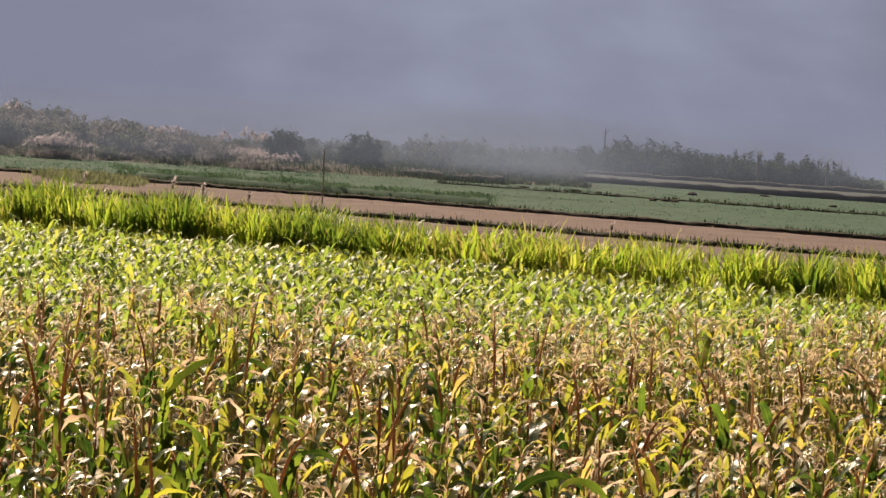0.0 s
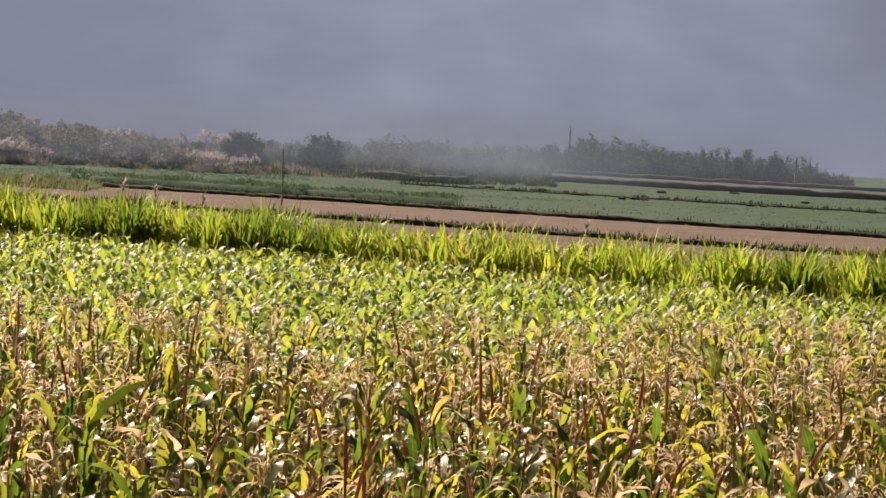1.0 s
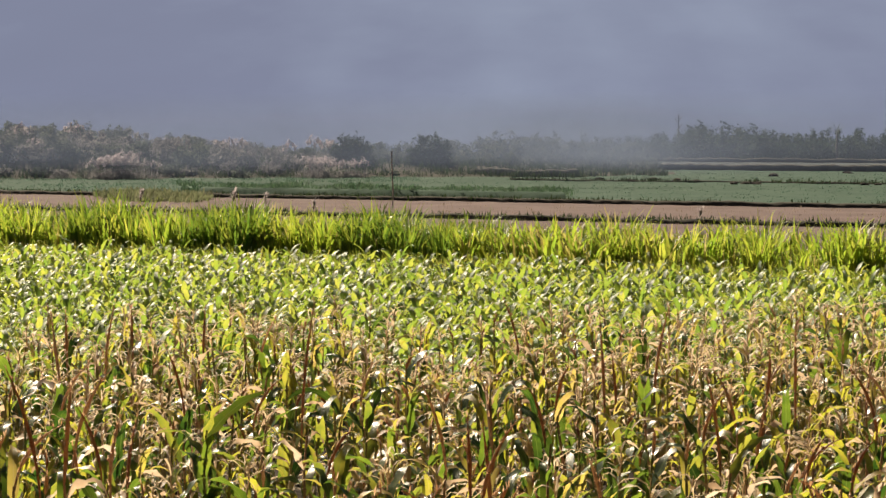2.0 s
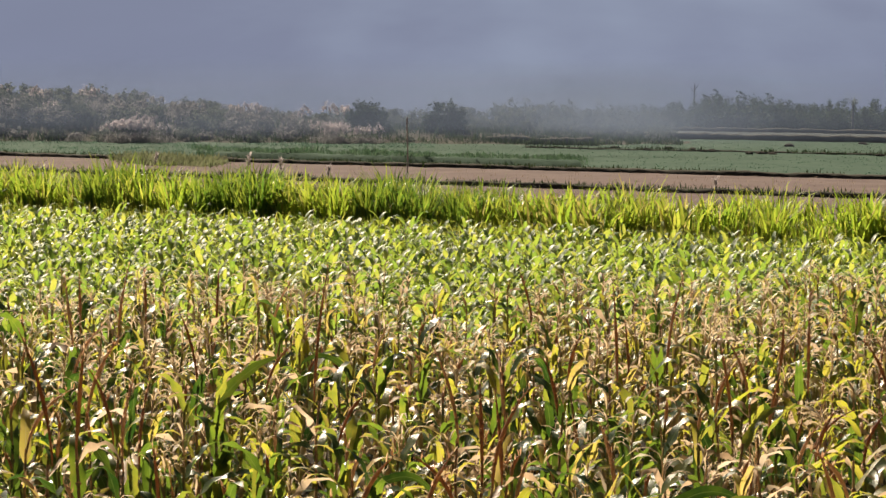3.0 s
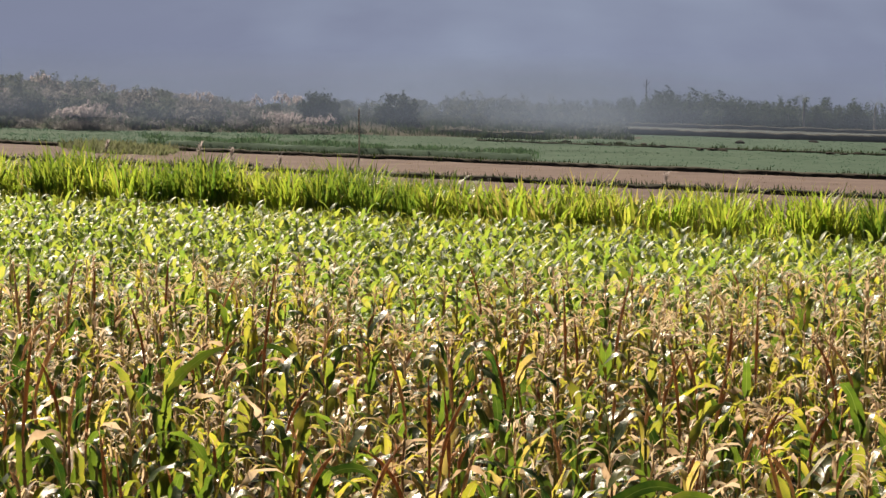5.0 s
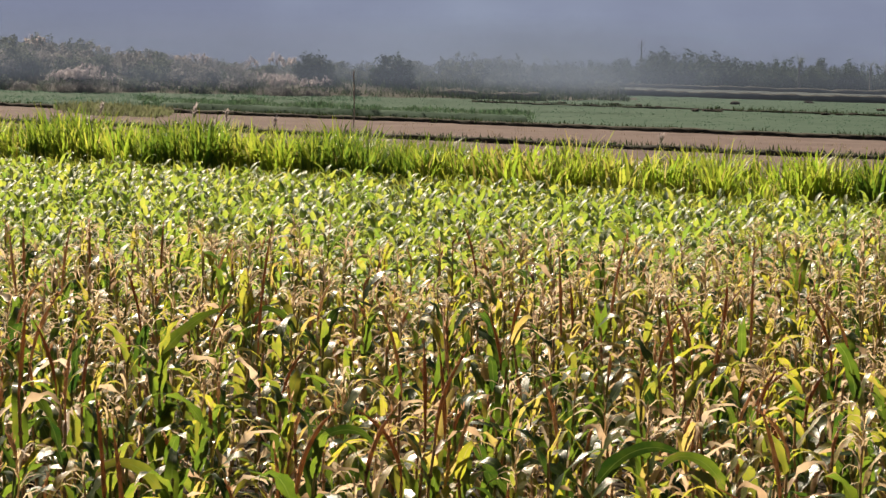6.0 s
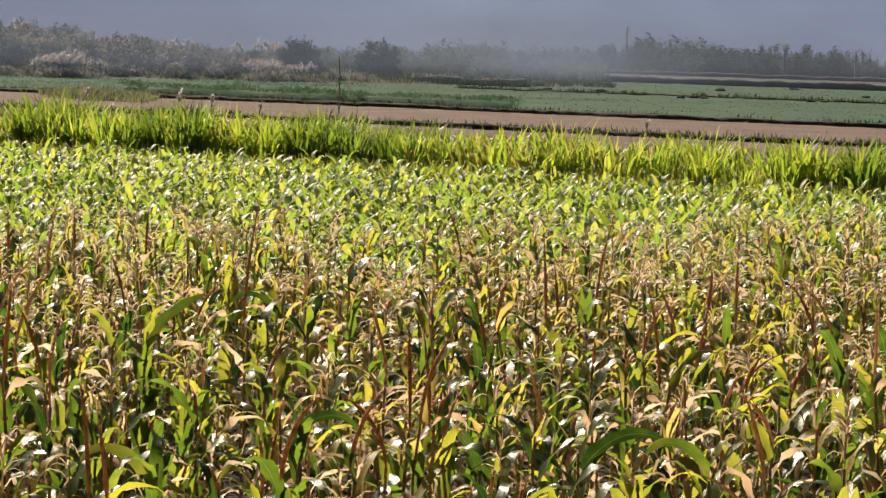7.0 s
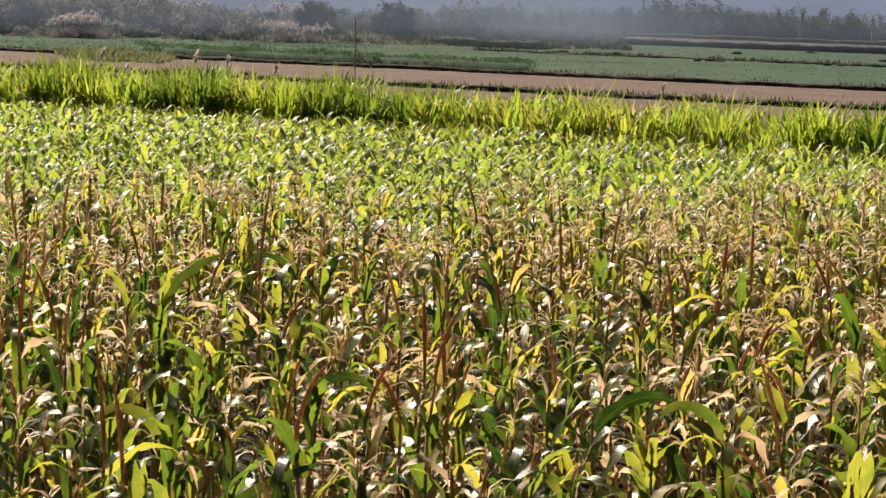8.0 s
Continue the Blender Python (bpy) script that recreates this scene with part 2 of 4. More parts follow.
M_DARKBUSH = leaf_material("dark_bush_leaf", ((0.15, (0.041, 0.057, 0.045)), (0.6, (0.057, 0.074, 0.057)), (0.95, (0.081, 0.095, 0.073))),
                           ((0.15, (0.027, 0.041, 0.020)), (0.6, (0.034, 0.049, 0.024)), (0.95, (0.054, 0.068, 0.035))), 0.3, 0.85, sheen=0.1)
M_PALEGRASS = leaf_material("pale_grass_blade", ((0.15, (0.11, 0.125, 0.08)), (0.6, (0.15, 0.165, 0.10)), (0.95, (0.21, 0.21, 0.14))),
                            ((0.15, (0.15, 0.18, 0.09)), (0.6, (0.19, 0.215, 0.115)), (0.95, (0.25, 0.255, 0.15))), 0.42, 0.7, sheen=0.2)
M_VERGE = leaf_material("verge_grass_blade", ((0.15, (0.07, 0.10, 0.025)), (0.6, (0.13, 0.15, 0.035)), (0.95, (0.25, 0.22, 0.08))),
                        ((0.15, (0.24, 0.34, 0.03)), (0.6, (0.40, 0.45, 0.05)), (0.95, (0.58, 0.52, 0.12))), 0.47, 0.6, sheen=0.3)


# ---- mesh helpers ----
def blade_places(count, faces):
    """Where each point of a blade lies along it and across it; nought for other shapes."""
    out = np.zeros((count, 3))
    if len(faces) > 1 and count % 3 == 0 and tuple(faces[0]) == (0, 1, 4, 3):
        out[:, 0] = np.repeat(np.linspace(0, 1, count // 3), 3)
        out[:, 1] = np.tile((-1.0, 0.0, 1.0), count // 3)
    return out


class Soup:
    """Gathers vertices, faces and material numbers for one mesh."""

    def __init__(self):
        self.v, self.f, self.m, self.b, self.n = [], [], [], [], 0

    def add(self, verts, faces, mat=0):
        self.v.append(np.asarray(verts, float))
        self.f.append(np.asarray(faces, int) + self.n)
        self.m.append(np.full(len(faces), mat, int) if np.isscalar(mat) else np.asarray(mat, int))
        self.b.append(blade_places(len(verts), faces))
        self.n += len(verts)

    def put(self, matrix, other):
        """Adds the pieces of another soup at a pose."""
        r = np.array(matrix)
        for v, f, m, start in other.pieces():
            self.add(v @ r[:3, :3].T + r[:3, 3], f, m)

    def pieces(self):
        start = 0
        for v, f, m in zip(self.v, self.f, self.m):
            yield v, f - start, m, start
            start += len(v)

    def mesh(self, name, mats, smooth=True):
        me = bpy.data.meshes.new(name)
        v = np.concatenate(self.v)
        f = np.concatenate(self.f)
        me.vertices.add(len(v))
        me.vertices.foreach_set("co", v.ravel())
        me.loops.add(f.size)
        me.loops.foreach_set("vertex_index", f.ravel())
        me.polygons.add(len(f))
        me.polygons.foreach_set("loop_start", np.arange(0, f.size, f.shape[1]))
        for mat in mats:
            me.materials.append(mat)
        me.polygons.foreach_set("material_index", np.concatenate(self.m))
        me.polygons.foreach_set("use_smooth", np.full(len(f), smooth))
        me.update(calc_edges=True)
        me.attributes.new("blade", "FLOAT_VECTOR", "POINT").data.foreach_set("vector", np.concatenate(self.b).ravel())
        return me


def part(name, soup, mats, parent, label="", smooth=True):
    ob = new(name, soup.mesh(name, mats, smooth))
    ob.parent = parent
    if label:
        tagged(ob, label)
    return ob


def thing(name, m, label, category, group="", kind=""):
    ob = new(name)
    ob.matrix_basis = m
    return tagged(ob, label, category, group, kind)


rng = np.random.default_rng(7)


def U(a, b):
    return float(rng.uniform(a, b))


def ribbon(length, width, lift, droop, power=1.5, seg=8, fold=0.25, wave=0.0, taper=0.55, roll=0.0, side=0.0, bank=0.0):
    """A leaf blade from the origin along +x: lift and droop in degrees, folded along its midrib. Quads, three columns of points."""
    s = np.linspace(0, 1, seg + 1)
    ang = np.radians(lift - droop * s ** power)
    step = length / seg
    x = np.concatenate(([0], np.cumsum(np.cos(ang[:-1]) * step)))
    z = np.concatenate(([0], np.cumsum(np.sin(ang[:-1]) * step)))
    y = side * length * s ** 2
    w = width * 0.5 * np.minimum(1, 0.35 + s * 4.5) * np.clip(1 - s, 0, 1) ** taper
    w[-1] = width * 0.03
    tw = np.radians(bank + roll * s)
    nx, nz = -np.sin(ang), np.cos(ang)
    ph = U(0, 6.28)
    rows = []
    for k, sg in enumerate((-1, 0, 1)):
        up = abs(sg) * w * fold * (1 - 0.5 * s) + abs(sg) * wave * np.sin(s * 17 + ph + sg) * w
        lat = sg * w
        rows.append(np.stack([x + nx * (up + lat * np.sin(tw)), y + lat * np.cos(tw), z + nz * (up + lat * np.sin(tw))], 1))
    v = np.stack(rows, 1).reshape(-1, 3)
    f = []
    for i in range(seg):
        for c in range(2):
            a = i * 3 + c
            f.append((a, a + 1, a + 4, a + 3))
    return v, np.array(f)


def tube(points, radii, sides=5):
    """A tapered stem along points."""
    p = np.asarray(points, float)
    v, f = [], []
    for i, (c, r) in enumerate(zip(p, radii)):
        d = p[min(i + 1, len(p) - 1)] - p[max(i - 1, 0)]
        d = d / np.linalg.norm(d)
        a = np.cross(d, (0.3, 1, 0.1))
        a /= np.linalg.norm(a)
        b = np.cross(d, a)
        for k in range(sides):
            t = 6.2832 * k / sides
            v.append(c + r * (a * math.cos(t) + b * math.sin(t)))
    for i in range(len(p) - 1):
        for k in range(sides):
            k2 = (k + 1) % sides
            f.append((i * sides + k, i * sides + k2, (i + 1) * sides + k2, (i + 1) * sides + k))
    return np.array(v), np.array(f)


def turned(v, rz, at=(0, 0, 0), rx=0.0):
    m = pose(*at, rx, 0, rz)
    r = np.array(m)
    return v @ r[:3, :3].T + r[:3, 3]


# ---- ground ----
def lumpy_sheet(name, us, vs, height, mat, label):
    """A sheet over a grid of places given by us and vs, each with its height."""
    uu, vv = np.meshgrid(us, vs)
    zz = np.vectorize(height)(uu, vv)
    v = np.stack([uu.ravel(), vv.ravel(), zz.ravel()], 1)
    n = len(us)
    f = [(j * n + i, j * n + i + 1, (j + 1) * n + i + 1, (j + 1) * n + i) for j in range(len(vs) - 1) for i in range(n - 1)]
    s = Soup()
    s.add(v, np.array(f))
    return tagged(new(name, s.mesh(name, [mat])), label, "ground", kind="structure")


def bumps(x, y):
    return 0.05 * noise.noise((x * 0.9, y * 0.9, 0.0)) + 0.03 * noise.noise((x * 2.7, y * 2.7, 4.0))


far_steps = [-2500, -900, -300, -120, -60]
ground_us = np.array(far_steps + list(np.linspace(-40, 44, 85)) + [60, 120, 300, 900, 2500])
ground_vs = np.array([-2500, -900, -300, -100, -30] + list(np.linspace(-5, 265, 181)) + [320, 420, 600, 1000, 2500])
lumpy_sheet("ground", ground_us, ground_vs, lambda x, y: bumps(x, y) - 0.06, M_SOIL, "bare dark earth with low lumps under the crops")

LEAN = -0.616      # the field lines slant across the view: y = v + LEAN * x


def field(name, v0, v1, x0, x1, z, mat, label, rough=0.04):
    us = np.linspace(x0, x1, int((x1 - x0) / 0.8))
    vs = np.linspace(v0, v1, max(4, int((v1 - v0) / 1.1)))
    uu, vv = np.meshgrid(us, vs)
    yy = vv + LEAN * uu
    zz = np.vectorize(lambda a, b: z + rough * noise.noise((a * 1.7, b * 1.7, 2.0)))(uu, yy)
    v = np.stack([uu.ravel(), yy.ravel(), zz.ravel()], 1)
    n = len(us)
    f = [(j * n + i, j * n + i + 1, (j + 1) * n + i + 1, (j + 1) * n + i) for j in range(len(vs) - 1) for i in range(n - 1)]
    s = Soup()
    s.add(v, np.array(f))
    return tagged(new(name, s.mesh(name, [mat])), label, "field", kind="structure")


field("tilled_field", 86.2, 126.6, -40, 44, 0.06, M_TILLED, "pinkish tan strip of dry tilled soil")
field("green_field", 126.6, 201.2, -40, 55, 0.10, M_GRASSLAND, "blue-green plot of low seedlings beyond the tilled strip", 0.06)
field("far_field", 201.2, 243.3, -45, 62, 0.16, M_FALLOW, "pale grey fallow plot before the thicket", 0.06)
field("rough_pasture", 243.3, 307.9, -70, 80, 0.20, M_GRASSLAND, "grey-green grassland running to the foot of the hill", 0.1)


def bund(v, x0, x1, high, wide, label, wobble=0.2, mat=M_BUND):
    """A low earth ridge between two plots, with a weedy top."""
    xs = np.arange(x0, x1, 0.45)
    s = Soup()
    prof = ((-0.5, 0.0), (-0.45, 0.88), (-0.12, 1.0), (0.2, 0.95), (0.5, 0.0))
    pts = []
    for x in xs:
        w = wobble * noise.noise((x * 0.12, v, 1.0))
        h = high * (0.85 + 0.25 * noise.noise((x * 0.5, v, 5.0)) + 0.2 * noise.noise((x * 1.9, v, 9.0)))
        for p, q in prof:
            pts.append((x, v + LEAN * x + w + p * wide, 0.02 + max(q * h, 0 if q else 0)))
    k = len(prof)
    f = [(i * k + j, (i + 1) * k + j, (i + 1) * k + j + 1, i * k + j + 1) for i in range(len(xs) - 1) for j in range(k - 1)]
    s.add(pts, np.array(f))
    return tagged(new("field_bund", s.mesh("field_bund", [mat])), label, "bund", "bunds between the plots", "structure")


bund(105.6, -34, 40, 0.26, 1.4, "low dark earth bund across the tilled soil")
bund(126.8, -34, 44, 0.27, 1.6, "dark weedy earth bund beside the green plot")
bund(131.0, -13.6, 6.0, 0.56, 6.0, "wide grassy ridge with a shaded green face", 0.8, M_GRASSLAND)
bund(176.6, -30, 9, 0.65, 2.4, "grassy bund fading out into the green plot")
bund(201.2, 6, 56, 0.62, 1.8, "long dark bund behind the seedling plot")
bund(166.3, 4, 46, 0.20, 0.8, "thin broken bund across the seedling plot")
bund(231.0, 8, 62, 0.55, 2.4, "low dark bund at the foot of the thicket")


def tuft_soup(count, reach, low, high, width, seg=3, droop=70, spread=35, mat=0, soup=None):
    s = soup or Soup()
    for _ in range(count):
        v, f = ribbon(U(low, high), width * U(0.7, 1.3), 90 - U(0, spread), U(0.2, 1) * droop, 1.6, seg, 0.15, taper=0.7)
        s.add(turned(v, U(0, 360), (U(-reach, reach), U(-reach, reach), -0.02)), f, mat)
    return s


def scatter(name, templates, places, mats, label, category):
    s = Soup()
    for x, y, z, sc in places:
        t = templates[rng.integers(len(templates))]
        s.put(pose(x, y, z, 0, 0, U(0, 360)) @ Matrix.Scale(sc, 4), t)
    return tagged(new(name, s.mesh(name, mats)), label, category, kind="stuff")


def strip_places(count, v0, v1, x0, x1, z, lo, hi, keep=lambda x, v: True):
    out = []
    while len(out) < count:
        x, v = U(x0, x1), U(v0, v1)
        if keep(x, v):
            out.append((x, v + LEAN * x, z, U(lo, hi)))
    return out


seedlings = [tuft_soup(4, 0.2, 0.07, 0.12, 0.08, 2, 120, 75) for _ in range(5)]
scatter("seedlings", seedlings, strip_places(6000, 128.4, 200.0, -32, 46, 0.10, 0.5, 1.1), [M_SEEDLING], "rows of low blue-green seedlings covering the plot", "seedlings")
weeds = [tuft_soup(5, 0.25, 0.16, 0.38, 0.08, 2) for _ in range(5)]
bund_spots = []
for v, x0, x1, n in ((105.6, -34, 40, 700), (126.8, -34, 44, 1100), (201.2, 6, 56, 700), (231.0, 8, 62, 500), (166.3, 4, 44, 330)):
    bund_spots += strip_places(n, v - 0.5, v + 0.4, x0, x1, 0.12, 0.5, 1.1, lambda x, v: noise.noise((x * 0.25, v * 0.1, 3.0)) > -0.35)
lump_spots = []
for x, y, z, sc in strip_places(2600, 127.5, 139.6, -14.8, 6.2, 0.12, 0.7, 1.1):
    swell = noise.noise((x * 0.5, y * 0.25, 6.0)) + 0.25
    if swell > 0:
        on_ridge = 128.2 < y - LEAN * x < 133.2
        lump_spots.append((x, y, z + (0.42 if on_ridge else 0.0), sc * (0.6 + 1.9 * swell)))
bund_spots += strip_places(1300, 174.5, 177.0, -30, 9, 0.14, 0.7, 1.7, lambda x, v: noise.noise((x * 0.3, 2.0, 6.0)) > -0.25)
scatter("bund_weeds", weeds, bund_spots, [M_WEED], "dark low weeds growing along the bunds", "weeds")
stubble = [tuft_soup(4, 0.1, 0.06, 0.16, 0.02, 2) for _ in range(4)]
scatter("stubble", stubble, strip_places(2600, 87.3, 125.9, -32, 36, 0.06, 0.7, 1.6), [M_STRAW], "short dry straw stubble on the tilled strip", "stubble")
lump_bits = [tuft_soup(6, 0.3, 0.10, 0.26, 0.05, 2, 110, 60) for _ in range(4)]
scatter("bund_grass", lump_bits, lump_spots, [M_MOUND], "grey-green grass hummocks along the field bund", "grass")
grass_bits = [tuft_soup(6, 0.25, 0.14, 0.32, 0.06, 2) for _ in range(5)]
scatter("bank_grass", grass_bits, strip_places(2000, 127.6, 172.5, -34, -2, 0.1, 0.4, 0.85, lambda x, v: noise.noise((x * 0.16, v * 0.16, 8.0)) > -0.05), [M_SEEDLING], "rough grey-green grass on the low bank", "grass")


verge = [tuft_soup(7, 0.25, 0.25, 0.6, 0.06, 2) for _ in range(5)]
scatter("verge_grass", verge, strip_places(2400, 58.7, 75.6, -19, 22, 0.0, 0.6, 1.2), [M_VERGE], "rough short grass on the strip before the tall grass", "grass")


scatter("dry_grass", grass_bits, strip_places(900, 117.0, 130.5, -19.0, -12.6, 0.06, 0.9, 1.9, lambda x, v: ((x + 15.8) / 3.2 + (v - 124) / 14) ** 2 + ((v - 124) / 6.6) ** 2 < 1 + 0.5 * noise.noise((x * 0.8, v * 0.4, 4.0))), [M_PALEGRASS], "pale yellowish dry grass spreading over the field edge", "grass")


# ---- things: corn ----
rng = np.random.default_rng(21)


def spike_soup(top, tip, bend):
    """A bare tassel stem: rough, bowed and thickened by its dry husks."""
    s = Soup()
    ts = np.linspace(0, 1, 11)
    pts = [top + (bend * tip * t ** 1.7, 0.3 * bend * tip * t, tip * t * (1 - 0.35 * abs(bend) * t * t)) for t in ts]
    rad = 0.0145 * np.clip(np.sin(ts * 2.6 + 0.45), 0.25, 1) * rng.uniform(0.75, 1.15, 11)
    s.add(*tube(pts, rad, 6))
    for _ in range(int(30 * tip) + 6):
        v, f = ribbon(U(0.035, 0.075), U(0.012, 0.02), U(55, 85), U(-20, 60), 1.2, 2, 0.3)
        s.add(turned(v, U(0, 360), pts[int(rng.integers(1, 11))]), f)
    return s


def corn_template(kind, tall=0):
    """The parts of one ripe corn plant: a list of (name, soup, materials, label)."""
    tall = tall or (U(1.74, 1.94) if kind in ("spike", "thin") else U(1.55, 1.86))
    out = []
    lean_x, lean_y = U(-0.10, 0.10), U(-0.10, 0.10)
    zs = np.linspace(0, tall, 7)
    spine = np.stack([lean_x * (zs / tall) ** 2 + 0.01 * np.sin(zs * 7), lean_y * (zs / tall) ** 2, zs], 1)
    dry = kind in ("dry", "spike", "thin")
    s = Soup()
    s.add(*tube(spine, np.linspace(0.019, 0.010, 7)))
    for z in np.arange(0.25, tall - 0.1, 0.24):
        c = np.array([np.interp(z, zs, spine[:, 0]), np.interp(z, zs, spine[:, 1]), z])
        s.add(*tube([c - (0, 0, 0.012), c, c + (0, 0, 0.012)], (0.014, 0.022, 0.014)))
    out.append(("stalk", s, [M_STALK_DRY if dry and kind != "thin" else M_STALK_GREEN], "reddish brown dry stalk" if dry else "yellowish green stalk"))
    n = int(U(8, 11.9))
    start = U(0, 360)
    for i in range(n):
        h = 0.35 + (tall - 0.45) * i / (n - 1)
        base = (np.interp(h, zs, spine[:, 0]), np.interp(h, zs, spine[:, 1]), h)
        up = i / (n - 1)
        r = U(0, 1)
        if kind == "green":
            mat, lab = (M_GREEN, "") if r < 0.82 else (M_YELLOW, "yellowing leaf") if r < 0.95 else (M_DRY, "dry tan leaf")
        elif kind == "mixed":
            mat, lab = (M_GREEN, "") if r < 0.50 else (M_YELLOW, "yellowing leaf") if r < 0.76 else (M_DRY, "dry tan leaf")
        elif kind == "spike":
            mat, lab = (M_GREEN, "") if r < 0.42 else (M_YELLOW, "yellowing leaf") if r < 0.72 else (M_DRY, "dry tan leaf")
        elif kind == "thin":
            mat, lab = (M_YELLOW, "yellowing leaf") if r < 0.46 else (M_DRY, "dry tan leaf") if r < 0.78 else (M_GREEN, "")
        else:
            mat, lab = (M_YELLOW, "yellowing leaf") if r < 0.4 else (M_DRY, "dry tan leaf") if r < 0.82 else (M_GREEN, "")
        arch = math.sin(math.pi * min(1, up + 0.2))
        if mat is M_DRY:
            v, f = ribbon(U(0.35, 0.65), U(0.034, 0.068), U(35, 75), U(110, 200), U(0.8, 2.4), 8, 0.6, 0.75, roll=U(-200, 200), side=U(-0.25, 0.25))
        elif mat is M_YELLOW:
            v, f = ribbon(U(0.42, 0.62), U(0.06, 0.10), U(45, 75), U(110, 185), U(1.5, 3.2), 8, 0.35, 0.3, 0.5, U(-60, 60), U(-0.25, 0.25))
        elif U(0, 1) < 0.66:
            v, f = ribbon(U(0.44, 0.62) + 0.18 * arch, U(0.11, 0.165) * (0.75 + 0.3 * arch), U(56, 78), U(145, 185), U(2.4, 4.5), 9, 0.25, 0.35, 0.42, U(-40, 40), U(-0.2, 0.2))
        else:
            v, f = ribbon(U(0.5, 0.7) + 0.2 * arch, U(0.10, 0.155) * (0.75 + 0.3 * arch), U(40, 68), U(60, 130), U(1.2, 2.0), 8, 0.25, 0.4, 0.45, U(-60, 60), U(-0.2, 0.2))
        if kind == "thin":
            v = v * (0.72, 0.8, 0.72)
        s = Soup()
        s.add(turned(v, start + 180 * i + U(-35, 35), base), f)
        out.append(("leaf", s, [mat], lab))
    if kind != "spike" or U(0, 1) < 0.4:
        for _ in range(1 if U(0, 1) < 0.75 else 2):
            s = Soup()
            h = tall * U(0.45, 0.62)
            base = np.array([np.interp(h, zs, spine[:, 0]), np.interp(h, zs, spine[:, 1]), h])
            a = math.radians(U(0, 360))
            d = np.array([math.cos(a) * 0.5, math.sin(a) * 0.5, 0.85])
            s.add(*tube([base + d * t for t in (0, 0.04, 0.10, 0.17, 0.22, 0.25)], (0.008, 0.022, 0.029, 0.026, 0.014, 0.003), 7))
            for _ in range(4):
                v, f = ribbon(U(0.10, 0.18), 0.02, U(30, 70), U(60, 150), 1.2, 4, 0.3)
                s.add(turned(v, math.degrees(a) + U(-70, 70), base + d * U(0.08, 0.2)), f)
            out.append(("ear", s, [M_HUSK], "papery tan husk"))
            s = Soup()
            for _ in range(7):
                v, f = ribbon(U(0.05, 0.10), 0.008, U(40, 85), U(60, 170), 1.2, 3, 0.3)
                s.add(turned(v, U(0, 360), base + d * 0.245), f)
            out.append(("silk", s, [M_SILK], "withered dark brown silk"))
    top = spine[-1]
    s = Soup()
    if kind == "spike":
        s = spike_soup(top, U(0.35, 0.75), U(-0.6, 0.6))
        out.append(("tassel", s, [M_SPIKE], "bare reddish brown tassel spike"))
    elif U(0, 1) > {"green": 0.42, "mixed": 0.46, "dry": 0.5, "thin": 0.85}[kind]:
        s = spike_soup(top, U(0.10, 0.25), U(-0.6, 0.6))
        out.append(("tassel", s, [M_SPIKE], "stub of a broken tassel"))
    else:
        tip = U(0.2, 0.34)
        pts = [top + (U(-0.01, 0.01), U(-0.01, 0.01), tip * t) for t in np.linspace(0, 1, 5)]
        s.add(*tube(pts, (0.007, 0.006, 0.006, 0.006, 0.003), 4))
        for _ in range(int(U(8, 13)) if kind == "thin" else int(U(7, 13))):
            v, f = ribbon(U(0.18, 0.36), U(0.012, 0.022), U(45, 80), U(90, 190), 1.1, 4, 0.8, 0.3, taper=0.3, side=U(-0.4, 0.4))
            s.add(turned(v, U(0, 360), top + (0, 0, U(0.0, tip * 0.7))), f)
        out.append(("tassel", s, [M_TASSEL], "dry tan branched tassel"))
    return out


def flat_soup(pieces):
    """All parts of a template as one soup with one list of materials."""
    s, mats = Soup(), []
    for _, soup, ms, _ in pieces:
        for mat in ms:
            if mat not in mats:
                mats.append(mat)
        for v, f, m, _ in soup.pieces():
            s.add(v, f, mats.index(ms[0]))
    return s, mats


LABELS = {
    "green": "tall corn plant with broad green arching leaves",
    "mixed": "ripening corn plant with yellow-green leaves and dry tassel",
    "dry": "withered tan corn plant with curled dry leaves",
    "thin": "spindly withered corn plant with thin tan leaves",
    "spike": "withered corn plant with a bare brown spike above",
}
KINDS = ["green", "green", "green", "green", "mixed", "mixed", "mixed", "mixed", "mixed", "dry", "dry", "dry", "dry", "spike", "spike", "spike", "thin", "thin", "thin", "thin", "thin"]
corn_templates = [(k, corn_template(k)) for k in KINDS]


def planted(name, pieces, label, category, group):
    ob = thing(name, Matrix.Identity(4), label, category, group)
    ear = None
    for n, soup, mats, lab in pieces:
        made = part(n, soup, mats, ear if n == "silk" else ob, lab)
        ear = made if n == "ear" else ear
    return ob


